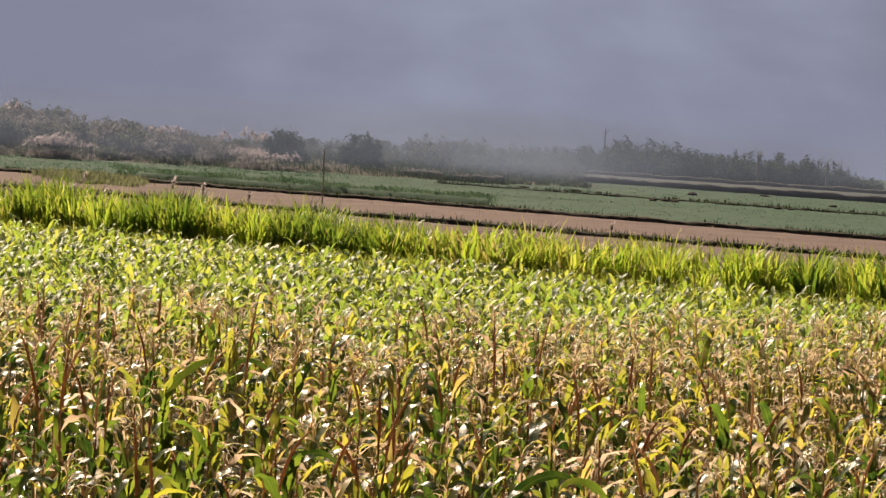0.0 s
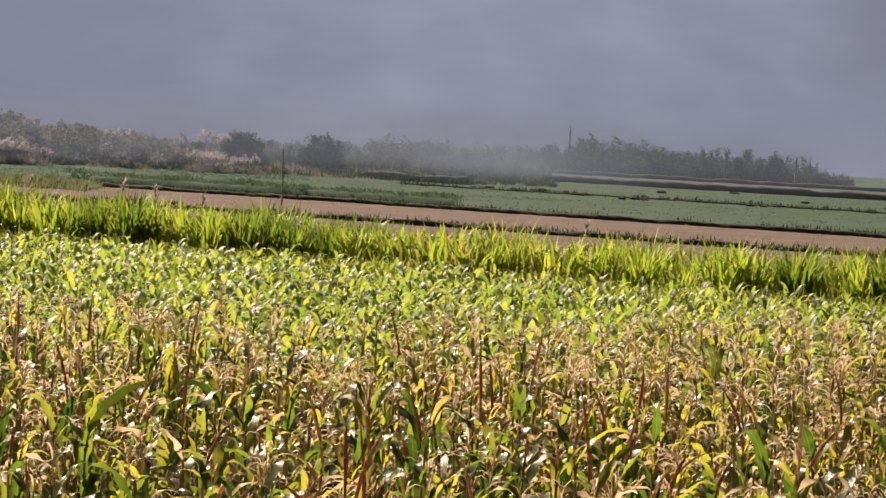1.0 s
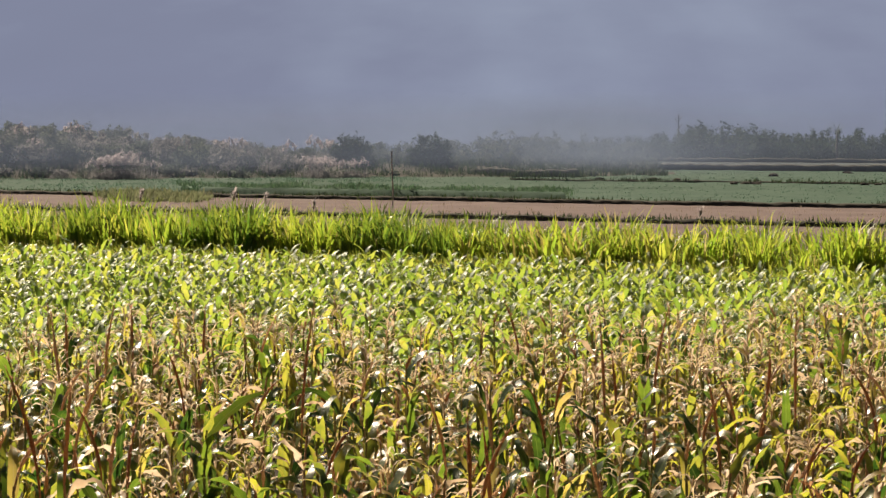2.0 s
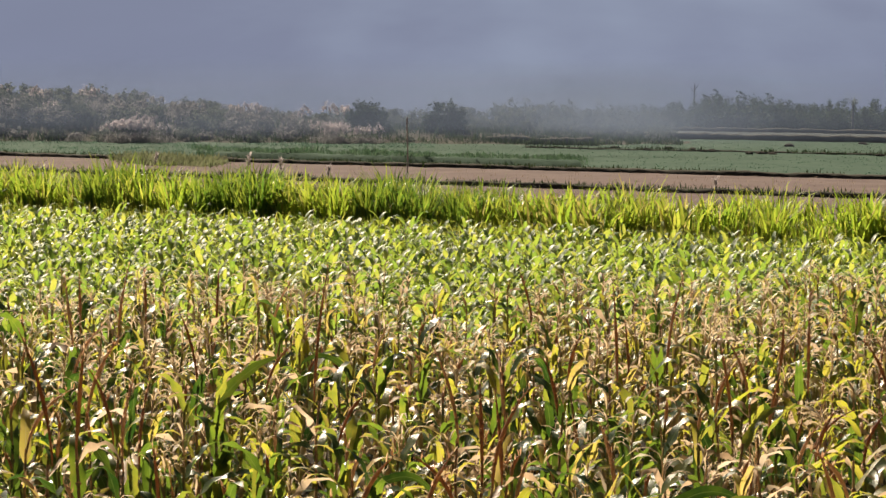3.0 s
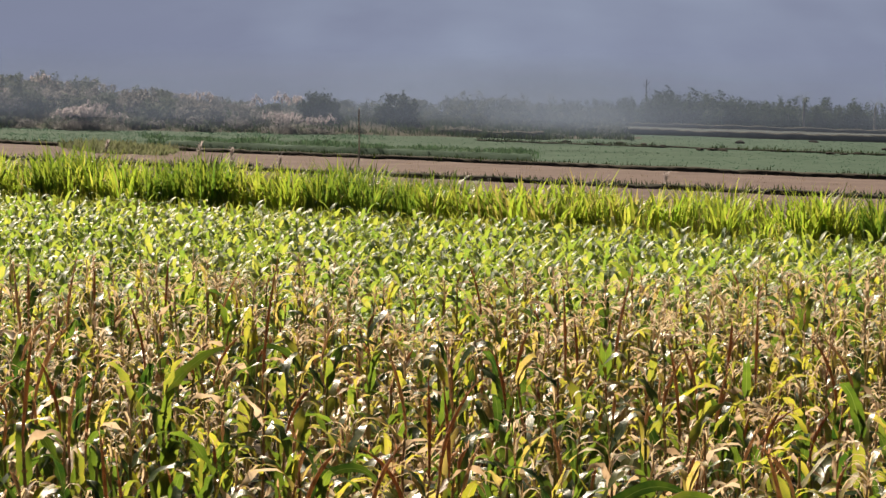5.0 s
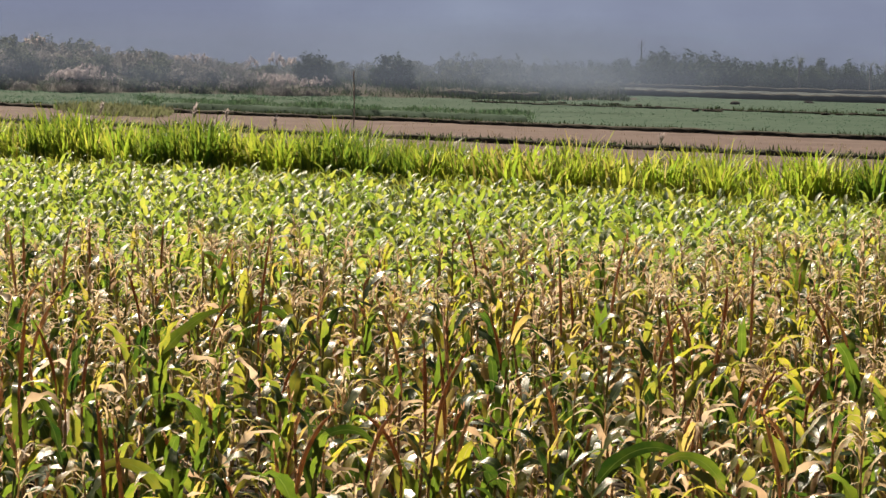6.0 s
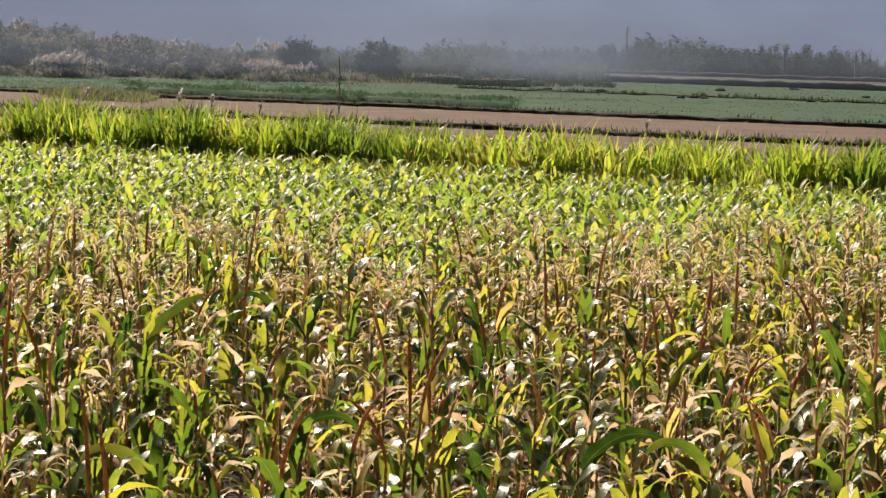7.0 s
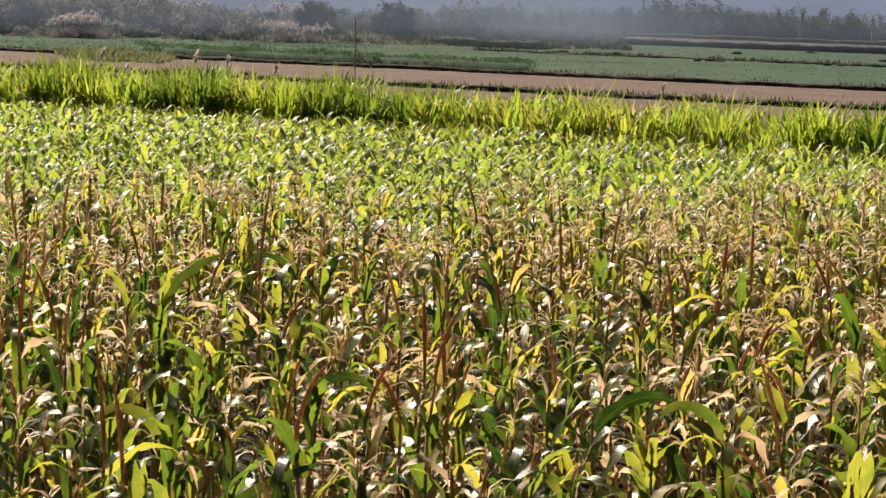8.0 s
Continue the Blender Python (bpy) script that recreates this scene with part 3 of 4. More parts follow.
def plant_crop(name, templates, spots, count, group, labels, category, rest_label, rest_name):
    """The nearest spots become plants with parts, the rest one joined stand."""
    used = {}
    rest, mats, flats = Soup(), [], {}
    for i, (x, y, k, sc) in enumerate(spots):
        m = pose(x, y, -0.03, U(-5, 5), U(-5, 5), U(0, 360)) @ Matrix.Scale(sc, 4)
        kind, pieces = templates[k]
        if i < count:
            if k not in used:
                used[k] = planted(name, pieces, labels[kind], category, group)
                used[k].matrix_basis = m
            else:
                src = used[k]
                keep = src.matrix_basis.copy()
                src.matrix_basis = Matrix.Identity(4)
                copy_thing(src, m)
                src.matrix_basis = keep
            continue
        if k not in flats:
            flats[k] = flat_soup(pieces)
        s, ms = flats[k]
        index = []
        for mat in ms:
            if mat not in mats:
                mats.append(mat)
            index.append(mats.index(mat))
        r = np.array(m)
        for v, f, mm, _ in s.pieces():
            rest.add(v @ r[:3, :3].T + r[:3, 3], f, [index[j] for j in mm])
    return tagged(new(rest_name, rest.mesh(rest_name, mats)), rest_label, category, kind="stuff")


def withered(x, y):
    """True in a low patch of dead plants near the far side of the plot."""
    return (x / 0.8) ** 2 + ((y - 28.6) / 2.4) ** 2 < 1


def corn_kind(x, y):
    """Greener at the near edge, spindly and drier towards the far side of the plot."""
    if withered(x, y):
        return int(rng.integers(9, 13))
    g = 0.5 + 0.5 * noise.noise((x * 0.35, y * 0.2, 3.0)) + (18.5 - y) * 0.068
    r = U(0, 1)
    if U(0, 1) < (y - 20.1) / 5.3:
        return int(rng.integers(16, 21)) if r < 0.75 else int(rng.integers(4, 13))
    if r < 0.17:
        return int(rng.integers(13, 16))
    if r < 0.17 + 0.62 * min(1, max(0.05, g)):
        return int(rng.integers(0, 4))
    if r < 0.78:
        return int(rng.integers(4, 9))
    return int(rng.integers(9, 13)) if U(0, 1) < (y - 10) / 10 else int(rng.integers(4, 9))


# x, y, length of the bare spike, how far its tip leans
SPIKES = (
    (-3.40, 24.59, 0.85, 0.11), (-3.94, 25.72, 0.63, -0.01), (-3.34, 26.32, 0.61, -0.01), (-2.66, 26.96, 0.62, 0.03),
    (-1.97, 25.72, 0.64, 0.20), (-1.22, 20.49, 1.14, 0.11), (-2.31, 21.70, 0.68, -0.15), (-2.80, 17.00, 1.00, -0.21),
    (-3.39, 21.70, 0.56, 0.24), (-1.65, 20.88, 0.51, 0.23), (-0.81, 22.58, 0.47, 0.13), (-0.03, 18.13, 0.81, -0.20),
    (0.73, 26.32, 0.73, -0.16), (1.84, 22.58, 0.92, 0.14), (1.34, 21.70, 0.86, -0.04), (0.75, 19.75, 0.51, -0.12),
    (0.26, 16.24, 0.64, -0.05), (0.13, 16.24, 0.69, -0.02), (1.96, 18.13, 0.77, -0.10), (2.94, 21.29, 0.79, 0.00),
    (3.44, 20.12, 0.66, -0.23), (0.98, 15.99, 0.51, -0.11), (2.41, 15.54, 0.45, -0.25), (1.47, 22.13, 0.52, -0.04),
    (-3.08, 17.60, 0.56, 0.32), (-2.52, 18.00, 0.62, -0.17), (2.80, 17.40, 0.39, 0.15), (2.27, 18.50, 0.52, 0.08),
    (-1.60, 13.30, 0.70, -0.05), (-1.43, 12.70, 0.65, -0.06), (-0.23, 14.50, 0.54, 0.18), (2.10, 13.80, 0.67, -0.14),
)
# x, y, height of the leaf's foot, heading, lift, droop, bend, length, width
BROAD = (
    (-2.02, 20.43, 1.85, 0, 52, 35, 1.5, 0.66, 0.120), (1.77, 22.79, 1.75, -95, 78, 165, 2.2, 0.70, 0.136),
    (0.41, 22.69, 1.80, -35, 62, 150, 2.4, 0.60, 0.104), (-1.1, 21.15, 1.70, -90, 78, 168, 2.4, 0.50, 0.096),
    (-0.72, 21.76, 1.75, -80, 78, 168, 2.6, 0.50, 0.088), (-1.0, 22.58, 1.80, 200, 60, 120, 1.5, 0.62, 0.080),
    (-0.66, 16.42, 1.70, 0, 62, 140, 1.4, 0.62, 0.088), (1.26, 16.22, 1.62, 5, 52, 120, 1.5, 0.75, 0.104),
    (-1.03, 13.34, 1.60, 5, 36, 20, 1.4, 0.68, 0.080), (2.05, 15.60, 1.65, 190, 60, 130, 2.0, 0.60, 0.104),
    (-1.45, 15.19, 1.66, 170, 55, 140, 1.8, 0.60, 0.096),
)


def clear_of(x, y):
    """True where no singled plant stands, nor a low gap in the rows just before a broad-leaved one."""
    for b in BROAD:
        if abs(x - b[0]) < 0.36 and -1.9 < y - b[1] < 0.4:
            return False
    return all((x - p[0]) ** 2 + (y - p[1]) ** 2 > 0.05 for p in SPIKES)


corn_spots = []
row = 9.0
while row < 34.8:
    for x in np.arange(-10.0, 11.0, 0.28 if row < 19.5 else 0.24):
        xx, yy = x + U(-0.07, 0.07), row + 0.25 * x + U(-0.2, 0.2)
        if U(0, 1) < 0.93 and clear_of(xx, yy) and 8.0 < yy < 32.6 + 0.35 * xx and -0.215 * yy - 1.2 < xx < 0.26 * yy + 1.2:
            corn_spots.append((xx, yy, corn_kind(xx, yy), U(0.9, 1.08) * (0.82 if withered(xx, yy) else 1.0)))
    row += 1.15
corn_spots.sort(key=lambda p: p[0] ** 2 * 4 + p[1] ** 2)
plant_crop("corn_plant", corn_templates, corn_spots, 255, "ripe corn plants in the near plot", LABELS, "corn",
           "dense stand of ripe half-withered corn with tan tassels", "ripe_corn_stand")


def singled_plant(x, y, kind, tall, extra):
    """A corn plant that stands out, with its own top leaf or spike."""
    pieces = [p for p in corn_template(kind, tall) if p[0] != "tassel"] + extra
    ob = planted("corn_plant", pieces, LABELS[kind], "corn", "ripe corn plants in the near plot")
    ob.matrix_basis = pose(x, y, -0.03)
    return ob


for x, y, long, lean in SPIKES:
    top = np.array([0.0, 0.0, 1.88])
    singled_plant(x, y, "spike", 1.9, [("tassel", spike_soup(top, long, lean / long), [M_SPIKE], "bare reddish brown tassel spike")])

for x, y, z, head, lift, droop, bend, long, wide in BROAD:
    v, f = ribbon(long, wide, lift, droop, bend, 13, 0.22, 0.12, 0.42, bank=62 * math.cos(radians(head)))
    s = Soup()
    s.add(turned(v, head, (0, 0, z)), f)
    singled_plant(x, y, "green", z + 0.12, [("leaf", s, [M_GREEN], "broad green top leaf")])


def young_template():
    out = []
    tall = U(0.8, 0.98)
    s = Soup()
    s.add(*tube([(0, 0, 0), (0.01, 0, tall * 0.5), (0, 0.01, tall)], (0.016, 0.013, 0.006)))
    out.append(("stalk", s, [M_STALK_GREEN], ""))
    n = int(U(7, 10))
    start = U(0, 360)
    for i in range(n):
        up = i / (n - 1)
        v, f = ribbon(U(0.32, 0.50), U(0.085, 0.13), U(45, 75), U(100, 170), U(1.2, 2.6), 4, 0.25, 0.15, roll=U(-30, 30), side=U(-0.15, 0.15))
        s = Soup()
        s.add(turned(v, start + 180 * i + U(-40, 40), (0, 0, 0.2 + (tall - 0.2) * up)), f)
        out.append(("leaf", s, [M_YOUNG], ""))
    return out


young_templates = [("young", young_template()) for _ in range(12)]
young_spots = []
row = 33.6
while row < 60.8:
    for x in np.arange(-15.5, 17.5, 0.20):
        xx = x + U(-0.07, 0.07)
        yy = row + LEAN * x * min(1, (row - 24.6) / 24.6) + U(-0.2, 0.2)
        if yy > 33.8 + 0.35 * xx and U(0, 1) < 0.95 and -0.215 * yy - 1.2 < xx < 0.26 * yy + 1.2:
            young_spots.append((xx, yy, int(rng.integers(12)), U(0.85, 1.12) * (1.25 if xx < -4 and yy < 36.5 + 0.35 * xx else 1.0)))
    row += 1.0
young_spots.sort(key=lambda p: p[0] ** 2 * 4 + p[1] ** 2)
plant_crop("young_corn_plant", young_templates, young_spots, 125, "young corn plants behind the ripe plot", {"young": "young bright green corn plant with glossy arching leaves"}, "corn",
           "even stand of young bright green corn with shining leaves", "young_corn_stand")


# ---- things: tall grass hedge ----
rng = np.random.default_rng(5)


def grass_clump(name, m, label, count, reach, low, high, group, dry=0.1, blade=M_NAPIER):
    ob = thing(name, m, label, "grass", group)
    s, d = Soup(), Soup()
    for _ in range(count):
        a, r = U(0, 6.283), reach * math.sqrt(U(0, 1))
        lean = U(0, 1) < 0.35
        v, f = ribbon(U(low, high), U(0.06, 0.105), 90 - U(4, 32 if lean else 16), U(90, 170) if lean else U(20, 120), U(1.8, 3.6), 4, 0.25, taper=0.6, side=U(-0.15, 0.15))
        (d if U(0, 1) < dry else s).add(turned(v, math.degrees(a) + U(-60, 60), (r * math.cos(a), r * math.sin(a), -0.03)), f)
    part("foliage", s, [blade], ob)
    if d.n:
        tagged(part("straw", d, [M_NAPIER_DRY], ob), "dry straw-coloured blades", kind="stuff")
    return ob


GROUP = "tall grass clumps along the field edge"
clumps = [grass_clump("tall_grass_clump", pose(0, -200, 0), "tall yellow-green fodder grass clump growing upright", 130, 0.55, 0.5, 1.75, GROUP, 0.07) for _ in range(4)]
deep = [grass_clump("tall_grass_clump", pose(0, -200, 0), "tall lush deep green fodder grass clump", 135, 0.5, 0.7, 1.85, GROUP, 0.02, M_NAPIER_DEEP) for _ in range(2)]
short = [grass_clump("tall_grass_clump", pose(0, -200, 0), "shorter straw-tinged grass clump in the hedge gap", 120, 0.6, 0.35, 0.95, GROUP, 0.3) for _ in range(2)]
first = {}


def set_clump(src, m):
    if src not in first:
        first[src] = True
        src.matrix_basis = m
        return src
    keep = src.matrix_basis.copy()
    src.matrix_basis = Matrix.Identity(4)
    ob = copy_thing(src, m)
    src.matrix_basis = keep
    return ob


DEEP_SPANS = ((-12.2, -10.6), (-8.4, -6.1), (-3.3, -1.0), (-0.45, 1.5), (12.4, 13.6), (14.9, 16.8))
LOW_SPANS = ((1.6, 4.2), (5.8, 6.6))
for line, v in enumerate((75.4, 76.8, 78.2)):
    x = -21.0 + line * 0.3
    while x < 24:
        low = any(a < x < b for a, b in LOW_SPANS)
        lush = any(a < x < b for a, b in DEEP_SPANS)
        if low:
            src = short[int(rng.integers(2))]
        elif lush and U(0, 1) < 0.85:
            src = deep[int(rng.integers(2))]
        elif x > 4.2 and U(0, 1) < 0.22:
            src = short[int(rng.integers(2))]
        else:
            src = clumps[int(rng.integers(4))]
        big = float(np.interp(x, (-12, -10, -7, -3, 1, 4.4, 9), (1.0, 1.03, 0.98, 0.91, 0.85, 0.98, 1.0))) + 0.22 * noise.noise((x * 0.62, v * 0.2, 0.5)) + (0.06 if lush else 0) + (0.55 if low else 0)
        set_clump(src, pose(x, v + LEAN * x + U(-0.4, 0.4), 0, 0, 0, U(0, 360)) @ Matrix.Scale(big * U(0.9, 1.08), 4))
        x += U(0.6, 1.1)


def seed_stalk(x, y, high, bend):
    ob = thing("grass_flower_stalk", pose(x, y, 0), "pale dry flower stalk standing in the tall grass", "grass", "flower stalks in the tall grass")
    s = Soup()
    pts = [(bend * t * t, 0.05 * t, high * t) for t in np.linspace(0, 1, 6)]
    s.add(*tube(pts, np.linspace(0.012, 0.006, 6), 4))
    part("stem", s, [M_NAPIER_DRY], ob)
    s = Soup()
    for _ in range(46):
        t = U(0.82, 1.0)
        v, f = ribbon(U(0.12, 0.24), 0.06, U(40, 80), 60, 1.2, 3, 0.2)
        s.add(turned(v, U(0, 360), (bend * t * t, 0.05 * t, high * t)), f)
    part("plume", s, [M_PLUME], ob, "pale feathery seed head")


# ---- things: pole ----
pole = thing("wooden_pole", pose(-2.66, 117.6, 0), "thin weathered wooden pole standing on the tilled strip", "pole")
s = Soup()
s.add(*tube([(0.02 * math.sin(t * 5), 0.0, 2.66 * t) for t in np.linspace(-0.03, 1, 9)], np.linspace(0.038, 0.028, 9), 8))
part("shaft", s, [M_POLE], pole)
s = Soup()
s.add(*tube([(-0.02, 0, 2.65), (0.0, 0, 2.72)], (0.03, 0.02), 8))
part("cap", s, [M_POLE], pole, "split weathered top")


# ---- things: bushes ----
rng = np.random.default_rng(9)


def bush_meshes(wide, high, leaves, size, mat, stems=7, spiky=0.0):
    """Limbs and foliage of one bush: many small leaves gathered in uneven clumps."""
    b, s = Soup(), Soup()
    heads = []
    small = min(wide, high)
    while len(heads) < stems * 4:
        p = rng.normal(size=3)
        p *= U(0.1, 1.0) ** 0.5 / np.linalg.norm(p)
        c = np.array([p[0] * wide * 0.42, p[1] * wide * 0.42, min(abs(p[2]) * high * 0.78 * U(0.85, 1.1), high * (0.70 if not spiky else 0.86))])
        heads.append((c, U(0.20, 0.34) * small * 0.5))
    for c, _ in heads[:stems]:
        b.add(*tube([(c[0] * 0.12, c[1] * 0.12, -0.05), c * (0.55, 0.55, 0.5), c], (0.05, 0.03, 0.008), 4))
    if spiky:
        for _ in range(int(stems * spiky)):
            a, r = U(0, 6.283), wide * 0.3 * U(0, 1)
            top = np.array([r * math.cos(a), r * math.sin(a), high * U(0.85, 1.12)])
            b.add(*tube([top * (0.6, 0.6, 0.2), top], (0.03, 0.006), 4))
            heads += [(top * (1, 1, t), 0.12 * small) for t in (0.8, 0.9)]
    per = leaves // len(heads)
    quad = np.array([(0, 1, 2, 3)])
    for c, rad in heads:
        for _ in range(per):
            d = rng.normal(size=3)
            d *= rad * U(0.2, 1.0) ** 0.6 / np.linalg.norm(d)
            p = c + d
            p[2] = p[2] if p[2] > 0.03 else U(0.03, 0.25)
            l, w = size * U(0.6, 1.5), size * U(0.25, 0.45)
            v = np.array([(0, 0, 0), (l * 0.5, w, 0.15 * l), (l, 0, 0), (l * 0.5, -w, 0.15 * l)])
            m = np.array(pose(*p, U(-60, 60), U(-70, 40), U(0, 360)))
            s.add(v @ m[:3, :3].T + m[:3, 3], quad)
    return b, s


def bush_kind(name, label, category, group, mats, **shape):
    ob = thing(name, pose(0, -200, 0), label, category, group)
    b, s = bush_meshes(mat=mats, **shape)
    part("trunk", b, [M_TWIG], ob)
    part("foliage", s, [mats], ob)
    return ob


HEDGE = "shrubs on the far bank"
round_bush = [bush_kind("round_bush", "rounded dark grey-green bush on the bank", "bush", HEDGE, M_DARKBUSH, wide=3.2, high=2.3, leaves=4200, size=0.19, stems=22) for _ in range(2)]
scrub = [bush_kind("scrub_bush", "dry scrub with tangled twigs, its leaves greyed for haze", "bush", HEDGE, M_SCRUB_HAZED, wide=4.2, high=2.1, leaves=1400, size=0.20, stems=14) for _ in range(4)]
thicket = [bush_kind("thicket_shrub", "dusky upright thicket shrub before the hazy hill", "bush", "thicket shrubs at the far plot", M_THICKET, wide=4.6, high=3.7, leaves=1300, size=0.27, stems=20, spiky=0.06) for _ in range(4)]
low_hedge = [bush_kind("low_shrub", "low shrub in the hedge, its green greyed for haze", "bush", HEDGE, M_BUSH_HAZED, wide=4.0, high=2.5, leaves=1200, size=0.21, stems=12) for _ in range(3)]


def reed_clump(label):
    """Tall plume grass: arching blades with pale feathery heads."""
    ob = thing("plume_grass_clump", pose(0, -200, 0), label, "grass", "plume grass on the far bank")
    s = Soup()
    for _ in range(80):
        v, f = ribbon(U(0.8, 1.9), 0.06, 90 - U(5, 55), U(70, 160), U(1.4, 2.2), 4, 0.2)
        s.add(turned(v, U(0, 360), (U(-0.7, 0.7), U(-0.7, 0.7), -0.03)), f)
    part("foliage", s, [M_SCRUB_HAZED], ob)
    for _ in range(8):
        p = Soup()
        x, y, h, a = U(-0.8, 0.8), U(-0.8, 0.8), U(1.3, 2.1), U(0, 360)
        for _ in range(12):
            v, f = ribbon(U(0.4, 0.8), 0.11, U(30, 70), U(80, 140), 1.2, 4, 0.2)
            p.add(turned(v, a + U(-40, 40), (x, y, h + U(-0.15, 0.15))), f)
        part("plume", p, [M_PLUME], ob, "pale pinkish feathery plume")
    return ob


reeds = [reed_clump("grey plume grass clump with pale pinkish heads") for _ in range(3)]


# ---- bank and hill ----
def scrub_top(x):
    """How high the growth on the bank reaches: high at one end and sinking along it."""
    return float(np.interp(x, (-46, -31.7, -27.7, -23.6, -19.6, -15.5, -11.5, -3.4, 3, 12), (4.6, 4.2, 4.1, 3.5, 3.0, 2.7, 2.0, 1.85, 1.6, 0.6)))


def bank_height(x, y):
    """The overgrown earth bank at the far end of the plots."""
    edge = 170.4 - 0.04 * x
    rise = min(1.0, max(0.0, (y - edge) / 9.0))
    fall = min(1.0, max(0.0, (213.5 - y) / 14.0))
    s1 = rise * rise * (3 - 2 * rise)
    return max(0.0, max(0.0, 0.55 * scrub_top(x) - 0.25) * s1 * fall + 0.12 * noise.noise((x * 0.4, y * 0.4, 2.0))) * min(1, rise * 4, fall * 4)


us, vs = np.linspace(-60, 16, 96), np.linspace(168.3, 216.0, 48)
uu, vv = np.meshgrid(us, vs)
zz = np.vectorize(bank_height)(uu, vv) + 0.04
s = Soup()
n = len(us)
s.add(np.stack([uu.ravel(), vv.ravel(), zz.ravel()], 1),
      np.array([(j * n + i, j * n + i + 1, (j + 1) * n + i + 1, (j + 1) * n + i) for j in range(len(vs) - 1) for i in range(n - 1)]))
tagged(new("bank", s.mesh("bank", [M_BUND])), "low earth bank overgrown with scrub and plume grass", "ground", kind="structure")

set_clump(round_bush[0], pose(-6.85, 179.0, bank_height(-6.85, 179.0) - 0.05) @ Matrix.Diagonal((1.2, 1.1, 1.22, 1)))
set_clump(round_bush[1], pose(-1.3, 179.0, bank_height(-1.3, 179.0) - 0.05) @ Matrix.Diagonal((1.15, 1.1, 1.22, 1)))
for x0 in np.arange(-46, -8, 1.9):
    for y0 in (173.5, 177.5, 183.0, 189.0, 195.0):
        x, y = x0 + U(-0.8, 0.8), y0 + U(-1.6, 1.6)
        pick = scrub[int(rng.integers(4))] if U(0, 1) < 0.62 else low_hedge[int(rng.integers(3))]
        room = (scrub_top(x) + 0.35 - bank_height(x, y)) / 2.2
        set_clump(pick, pose(x, y, bank_height(x, y) - 0.08, 0, 0, U(0, 360)) @ Matrix.Scale(min(room, 0.55 if y0 < 176 else 1.05) * U(0.76, 1.0), 4))
for k in range(44):
    x = U(-24.5, -19.5) if k < 14 else U(-10.5, -5.6) if k < 28 else U(-40, -6)
    y = U(170.2, 172.4) if k < 28 else U(175, 186)
    set_clump(reeds[int(rng.integers(3))], pose(x, y, bank_height(x, y), 0, 0, U(0, 360)) @ Matrix.Scale(U(0.5, 0.68) if 14 <= k < 28 else U(0.6, 0.85), 4))
for x0 in np.arange(-9.5, 15, 2.0):
    for y0, size in ((175.5, 0.34), (183.0, 0.5), (191.0, 0.8), (199.0, 1.1), (207.0, 1.22)):
        x, y = x0 + U(-0.9, 0.9), y0 + U(-2.0, 2.0)
        if y < 182 and min(abs(x + 6.85), abs(x + 1.3)) < 2.0:
            continue
        size *= float(np.interp(x, (-9, 0, 4), (0.72, 0.82, 1.0)))
        set_clump(low_hedge[int(rng.integers(3))], pose(x, y, bank_height(x, y) - 0.05, 0, 0, U(0, 360)) @ Matrix.Scale(size * U(0.82, 1.12), 4))
for k in range(96):
    x = 12.5 + 1.0 * (k // 3) + U(-0.6, 0.6)
    y = 222.0 - 0.3 * (x - 20) + 4.5 * (k % 3) + U(-1.5, 1.5)
    tall = float(np.interp(x, (12, 14, 17, 20, 22, 26.5, 30, 33, 40, 42, 44.5), (0.45, 0.6, 0.66, 0.80, 0.93, 0.93, 0.72, 0.76, 0.74, 0.5, 0.3)))
    set_clump(thicket[int(rng.integers(4))], pose(x, y, 0.18, 0, 0, U(0, 360)) @ Matrix.Scale(tall * U(0.78, 1.0), 4))


def palm(x, y, high):
    """A young palm that stands over the thicket: a short trunk and arching fronds."""
    ob = thing("young_palm", pose(x, y, 0.15), "young palm with arching fronds rising from the thicket", "palm", "palms in the thicket")
    s = Soup()
    s.add(*tube([(0.02 * math.sin(t * 9), 0, high * t) for t in np.linspace(-0.03, 1, 8)], np.linspace(0.12, 0.08, 8), 7))
    part("trunk", s, [M_TWIG], ob)
    for k in range(9):
        s = Soup()
        long, lift, droop = U(1.3, 1.9), U(25, 65), U(60, 110)
        rib, faces = ribbon(long, 0.05, lift, droop, 1.4, 8, 0.1)
        s.add(rib, faces)
        mid = rib.reshape(-1, 3, 3)[:, 1]
        for i in range(1, 9):
            for side in (-1, 1):
                v, f = ribbon(U(0.3, 0.45) * (1.15 - i / 9), 0.06, U(-5, 15), 50, 1.2, 2, 0.2)
                s.add(turned(v, side * U(55, 75), mid[i]), f)
        ob_frond = part("frond", s, [M_BUSH_HAZED], ob)
        ob_frond.matrix_basis = pose(0, 0, high, 0, 0, k * 40 + U(-12, 12))


palm(33.4, 216.5, 2.4)
palm(39.2, 214.5, 2.2)
palm(40.6, 215.5, 1.9)

snag = thing("dead_tree", pose(20.2, 221.0, 0.15), "thin leafless dead tree above the thicket", "tree")
s = Soup()
s.add(*tube([(0.04 * math.sin(t * 6), 0, 4.1 * t) for t in np.linspace(-0.02, 1, 8)], np.linspace(0.09, 0.04, 8), 6))
part("trunk", s, [M_TWIG], snag)
for h, a in ((2.9, 20), (3.3, 190), (3.6, 330)):
    s = Soup()
    s.add(*tube([(0, 0, 0), (0.22, 0, 0.2), (0.36, 0, 0.5)], (0.035, 0.025, 0.01), 5))
    limb = part("branch", s, [M_TWIG], snag)
    limb.matrix_basis = pose(0, 0, h, 0, 0, a)

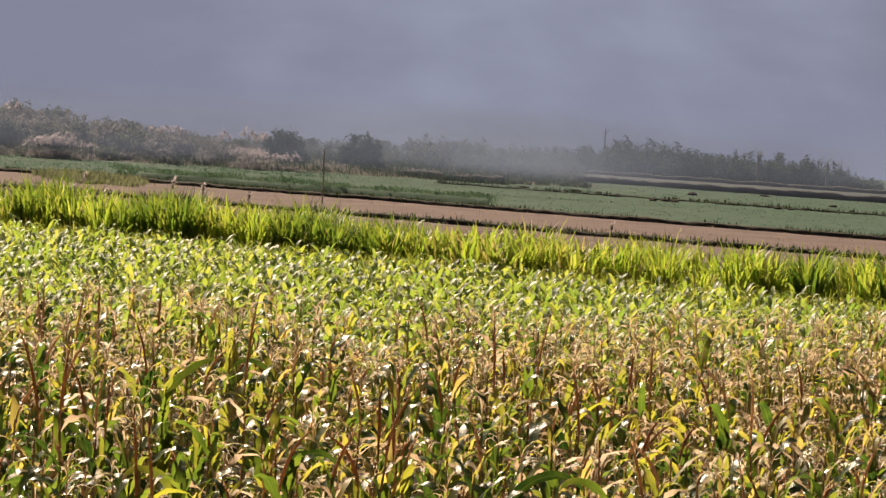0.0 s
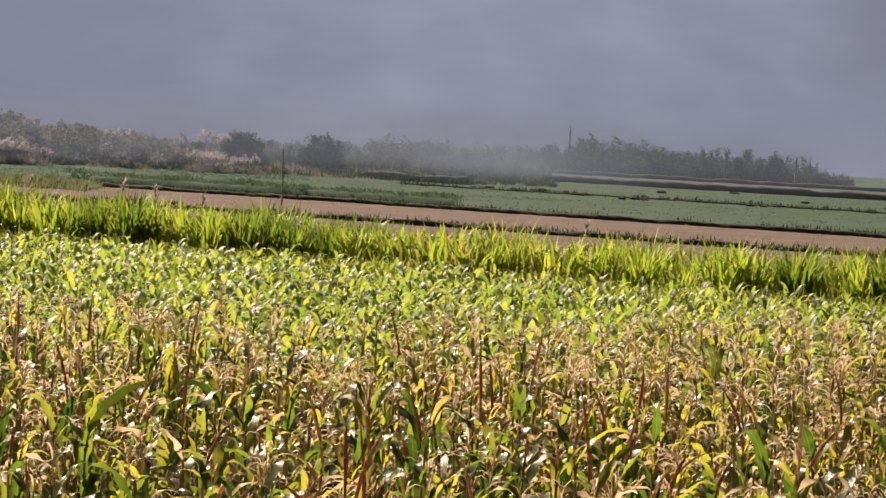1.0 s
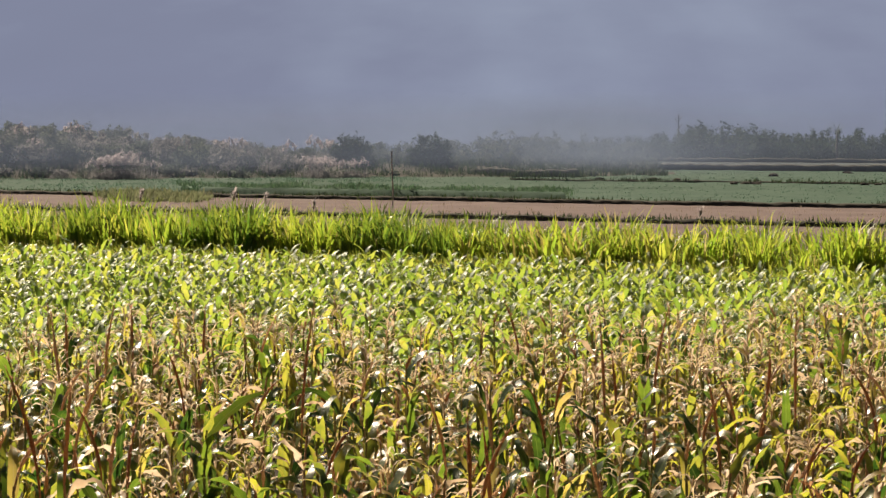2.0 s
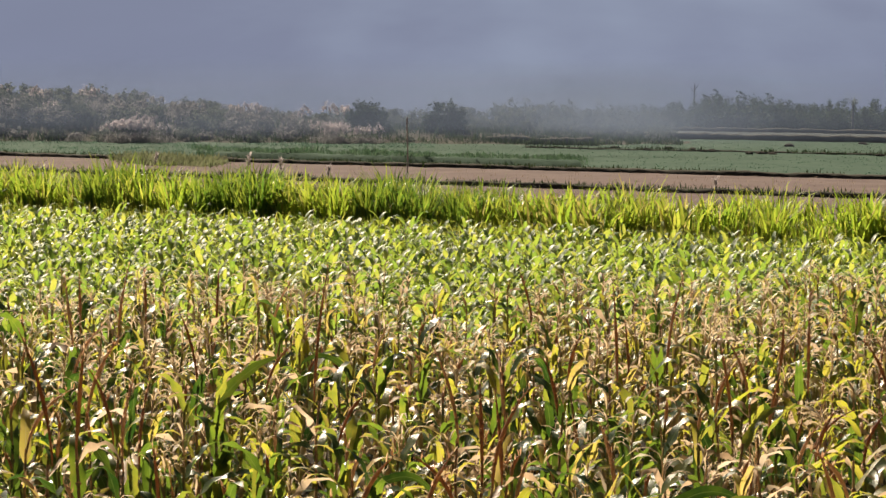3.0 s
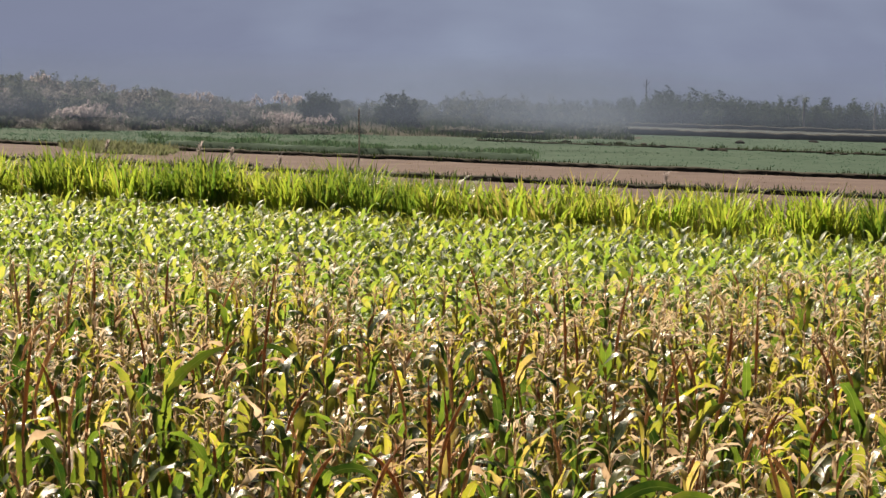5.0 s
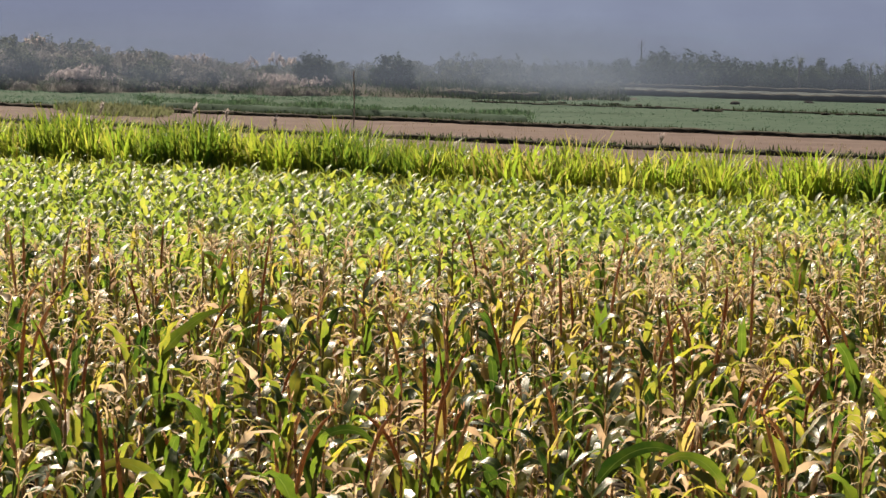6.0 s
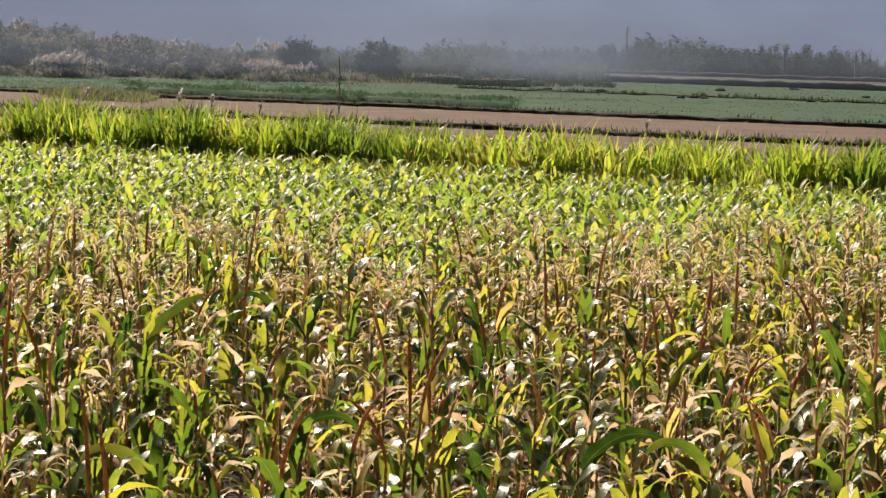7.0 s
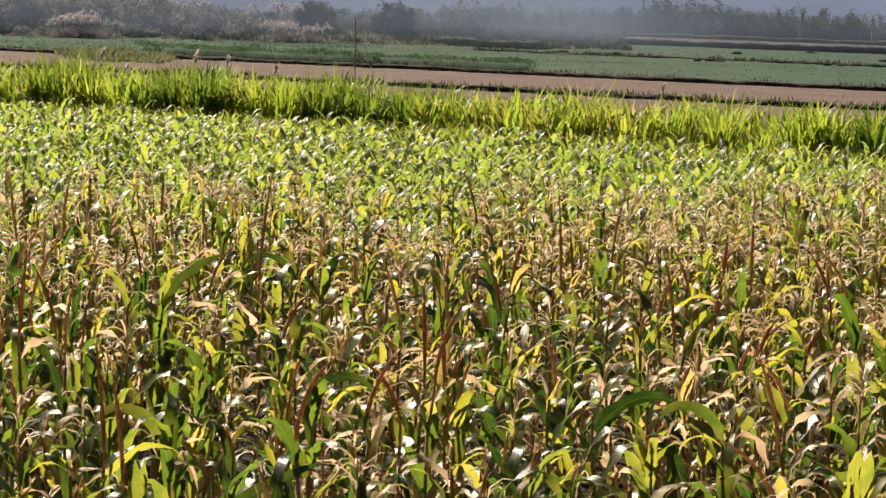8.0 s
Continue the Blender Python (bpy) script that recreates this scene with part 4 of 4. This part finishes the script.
# lumps of dark earth left lying in the seedling plot
clod_mesh = []
for k in range(3):
    bm = bmesh.new()
    bmesh.ops.create_icosphere(bm, subdivisions=2, radius=0.5)
    for v in bm.verts:
        v.co *= 1 + 0.45 * noise.noise(v.co * 2.2 + Vector((k * 7.0, 0, 0)))
        v.co.z = max(-0.12, v.co.z * 0.42)
    me = bpy.data.meshes.new("earth_clod")
    bm.to_mesh(me)
    bm.free()
    me.materials.append(M_CLOD)
    clod_mesh.append(me)
for v, x, size in ((170.4, 22.0, 0.9), (151.9, 17.2, 0.6), (151.9, 18.0, 0.6), (151.1, 18.5, 0.5), (161.2, 14.6, 0.6), (158.1, 15.6, 0.5), (164.2, 9.8, 0.5), (159.1, 11.5, 0.55), (162.2, 13.2, 0.7),
                   (148.8, 24.6, 0.6), (148.2, 25.3, 0.5), (149.5, 26.4, 0.6), (160.1, 30.0, 0.6), (154.0, 34.0, 0.6), (176.6, 28.0, 0.6)):
    ob = new("earth_clod", clod_mesh[int(rng.integers(3))])
    ob.matrix_basis = pose(x, v, 0.16, 0, 0, U(0, 360)) @ Matrix.Diagonal((size * 1.3, size * 0.8, size * 0.8, 1))
    tagged(ob, "dark clod of earth lying among the seedlings", "clod", "clods in the seedling plot")

# the hill behind, lost in drifting smoke: its haze is painted as glow
mat = bpy.data.materials.new("smoky_hill_glow")
mat.use_nodes = True
nt = mat.node_tree
nt.nodes.remove(nt.nodes["Principled BSDF"])
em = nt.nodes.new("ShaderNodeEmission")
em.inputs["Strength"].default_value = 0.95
hill_color = nt.nodes.new("ShaderNodeMix")
hill_color.data_type = "RGBA"
tc = nt.nodes.new("ShaderNodeTexCoord")
sep = nt.nodes.new("ShaderNodeSeparateXYZ")
nt.links.new(tc.outputs["Object"], sep.inputs[0])
hx, hy, hz = sep.outputs
bearing = math_node(nt, "ARCTAN2", hx, hy)
height = math_node(nt, "DIVIDE", hz, math_node(nt, "SQRT", math_node(nt, "ADD", math_node(nt, "MULTIPLY", hx, hx), math_node(nt, "MULTIPLY", hy, hy))))
# a denser, paler column of smoke, glowing brighter over one part of the hill
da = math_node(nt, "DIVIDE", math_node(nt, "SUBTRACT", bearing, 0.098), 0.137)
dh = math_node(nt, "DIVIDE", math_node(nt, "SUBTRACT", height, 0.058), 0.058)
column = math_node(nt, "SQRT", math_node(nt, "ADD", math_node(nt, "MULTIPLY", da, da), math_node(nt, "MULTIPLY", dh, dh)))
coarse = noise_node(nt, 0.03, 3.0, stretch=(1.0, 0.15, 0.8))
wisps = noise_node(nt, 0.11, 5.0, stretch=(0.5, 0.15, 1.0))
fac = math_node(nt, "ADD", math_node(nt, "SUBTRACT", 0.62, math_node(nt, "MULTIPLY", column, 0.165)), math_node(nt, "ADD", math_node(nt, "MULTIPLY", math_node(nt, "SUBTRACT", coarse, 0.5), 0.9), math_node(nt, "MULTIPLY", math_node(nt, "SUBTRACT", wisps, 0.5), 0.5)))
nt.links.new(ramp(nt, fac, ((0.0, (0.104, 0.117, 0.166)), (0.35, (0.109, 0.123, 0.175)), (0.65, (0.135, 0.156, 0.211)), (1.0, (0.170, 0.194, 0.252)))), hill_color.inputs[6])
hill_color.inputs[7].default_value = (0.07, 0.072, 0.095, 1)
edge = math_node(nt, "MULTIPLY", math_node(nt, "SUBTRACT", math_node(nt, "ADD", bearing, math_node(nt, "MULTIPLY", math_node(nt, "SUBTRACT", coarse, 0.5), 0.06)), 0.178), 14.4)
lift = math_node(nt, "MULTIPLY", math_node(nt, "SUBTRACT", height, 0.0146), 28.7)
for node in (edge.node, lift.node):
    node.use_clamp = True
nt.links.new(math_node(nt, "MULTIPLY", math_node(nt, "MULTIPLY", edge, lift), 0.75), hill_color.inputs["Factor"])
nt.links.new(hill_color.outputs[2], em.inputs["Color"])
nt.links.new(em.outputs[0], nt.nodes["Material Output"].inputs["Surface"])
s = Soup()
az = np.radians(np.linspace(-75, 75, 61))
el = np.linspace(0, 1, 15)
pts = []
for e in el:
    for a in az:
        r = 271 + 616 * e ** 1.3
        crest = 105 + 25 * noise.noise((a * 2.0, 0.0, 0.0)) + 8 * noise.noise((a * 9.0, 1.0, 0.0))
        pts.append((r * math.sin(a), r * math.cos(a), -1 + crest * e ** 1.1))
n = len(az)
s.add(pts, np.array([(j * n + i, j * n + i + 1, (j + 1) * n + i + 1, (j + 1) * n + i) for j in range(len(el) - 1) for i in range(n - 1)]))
tagged(new("backdrop", s.mesh("backdrop", [mat])), "blue-grey hillside with drifting smoke painted on as a glow", "hill", kind="structure")

# pale flower stalks in the grass
seed_stalk(-7.2, 81.6, 2.0, 0.25)
seed_stalk(-6.0, 80.9, 1.85, 0.1)
seed_stalk(-4.4, 79.9, 1.7, 0.12)
seed_stalk(-10.4, 83.4, 2.0, 0.2)
seed_stalk(7.2, 73.2, 1.68, 0.15)


scrub_tufts = [tuft_soup(7, 0.35, 0.22, 0.55, 0.08, 2) for _ in range(5)]
spots = []
while len(spots) < 2200:
    x, y = U(-46, 15), U(170, 188)
    if bank_height(x, y) > 0.03:
        spots.append((x, y, bank_height(x, y), U(0.7, 1.5)))
scatter("bank_scrub", scrub_tufts, spots, [M_WEED], "low dark weeds and dead grass over the bank", "weeds")


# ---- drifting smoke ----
# upright see-through sheets, tinted blue-grey, stand in for the haze over the far plots
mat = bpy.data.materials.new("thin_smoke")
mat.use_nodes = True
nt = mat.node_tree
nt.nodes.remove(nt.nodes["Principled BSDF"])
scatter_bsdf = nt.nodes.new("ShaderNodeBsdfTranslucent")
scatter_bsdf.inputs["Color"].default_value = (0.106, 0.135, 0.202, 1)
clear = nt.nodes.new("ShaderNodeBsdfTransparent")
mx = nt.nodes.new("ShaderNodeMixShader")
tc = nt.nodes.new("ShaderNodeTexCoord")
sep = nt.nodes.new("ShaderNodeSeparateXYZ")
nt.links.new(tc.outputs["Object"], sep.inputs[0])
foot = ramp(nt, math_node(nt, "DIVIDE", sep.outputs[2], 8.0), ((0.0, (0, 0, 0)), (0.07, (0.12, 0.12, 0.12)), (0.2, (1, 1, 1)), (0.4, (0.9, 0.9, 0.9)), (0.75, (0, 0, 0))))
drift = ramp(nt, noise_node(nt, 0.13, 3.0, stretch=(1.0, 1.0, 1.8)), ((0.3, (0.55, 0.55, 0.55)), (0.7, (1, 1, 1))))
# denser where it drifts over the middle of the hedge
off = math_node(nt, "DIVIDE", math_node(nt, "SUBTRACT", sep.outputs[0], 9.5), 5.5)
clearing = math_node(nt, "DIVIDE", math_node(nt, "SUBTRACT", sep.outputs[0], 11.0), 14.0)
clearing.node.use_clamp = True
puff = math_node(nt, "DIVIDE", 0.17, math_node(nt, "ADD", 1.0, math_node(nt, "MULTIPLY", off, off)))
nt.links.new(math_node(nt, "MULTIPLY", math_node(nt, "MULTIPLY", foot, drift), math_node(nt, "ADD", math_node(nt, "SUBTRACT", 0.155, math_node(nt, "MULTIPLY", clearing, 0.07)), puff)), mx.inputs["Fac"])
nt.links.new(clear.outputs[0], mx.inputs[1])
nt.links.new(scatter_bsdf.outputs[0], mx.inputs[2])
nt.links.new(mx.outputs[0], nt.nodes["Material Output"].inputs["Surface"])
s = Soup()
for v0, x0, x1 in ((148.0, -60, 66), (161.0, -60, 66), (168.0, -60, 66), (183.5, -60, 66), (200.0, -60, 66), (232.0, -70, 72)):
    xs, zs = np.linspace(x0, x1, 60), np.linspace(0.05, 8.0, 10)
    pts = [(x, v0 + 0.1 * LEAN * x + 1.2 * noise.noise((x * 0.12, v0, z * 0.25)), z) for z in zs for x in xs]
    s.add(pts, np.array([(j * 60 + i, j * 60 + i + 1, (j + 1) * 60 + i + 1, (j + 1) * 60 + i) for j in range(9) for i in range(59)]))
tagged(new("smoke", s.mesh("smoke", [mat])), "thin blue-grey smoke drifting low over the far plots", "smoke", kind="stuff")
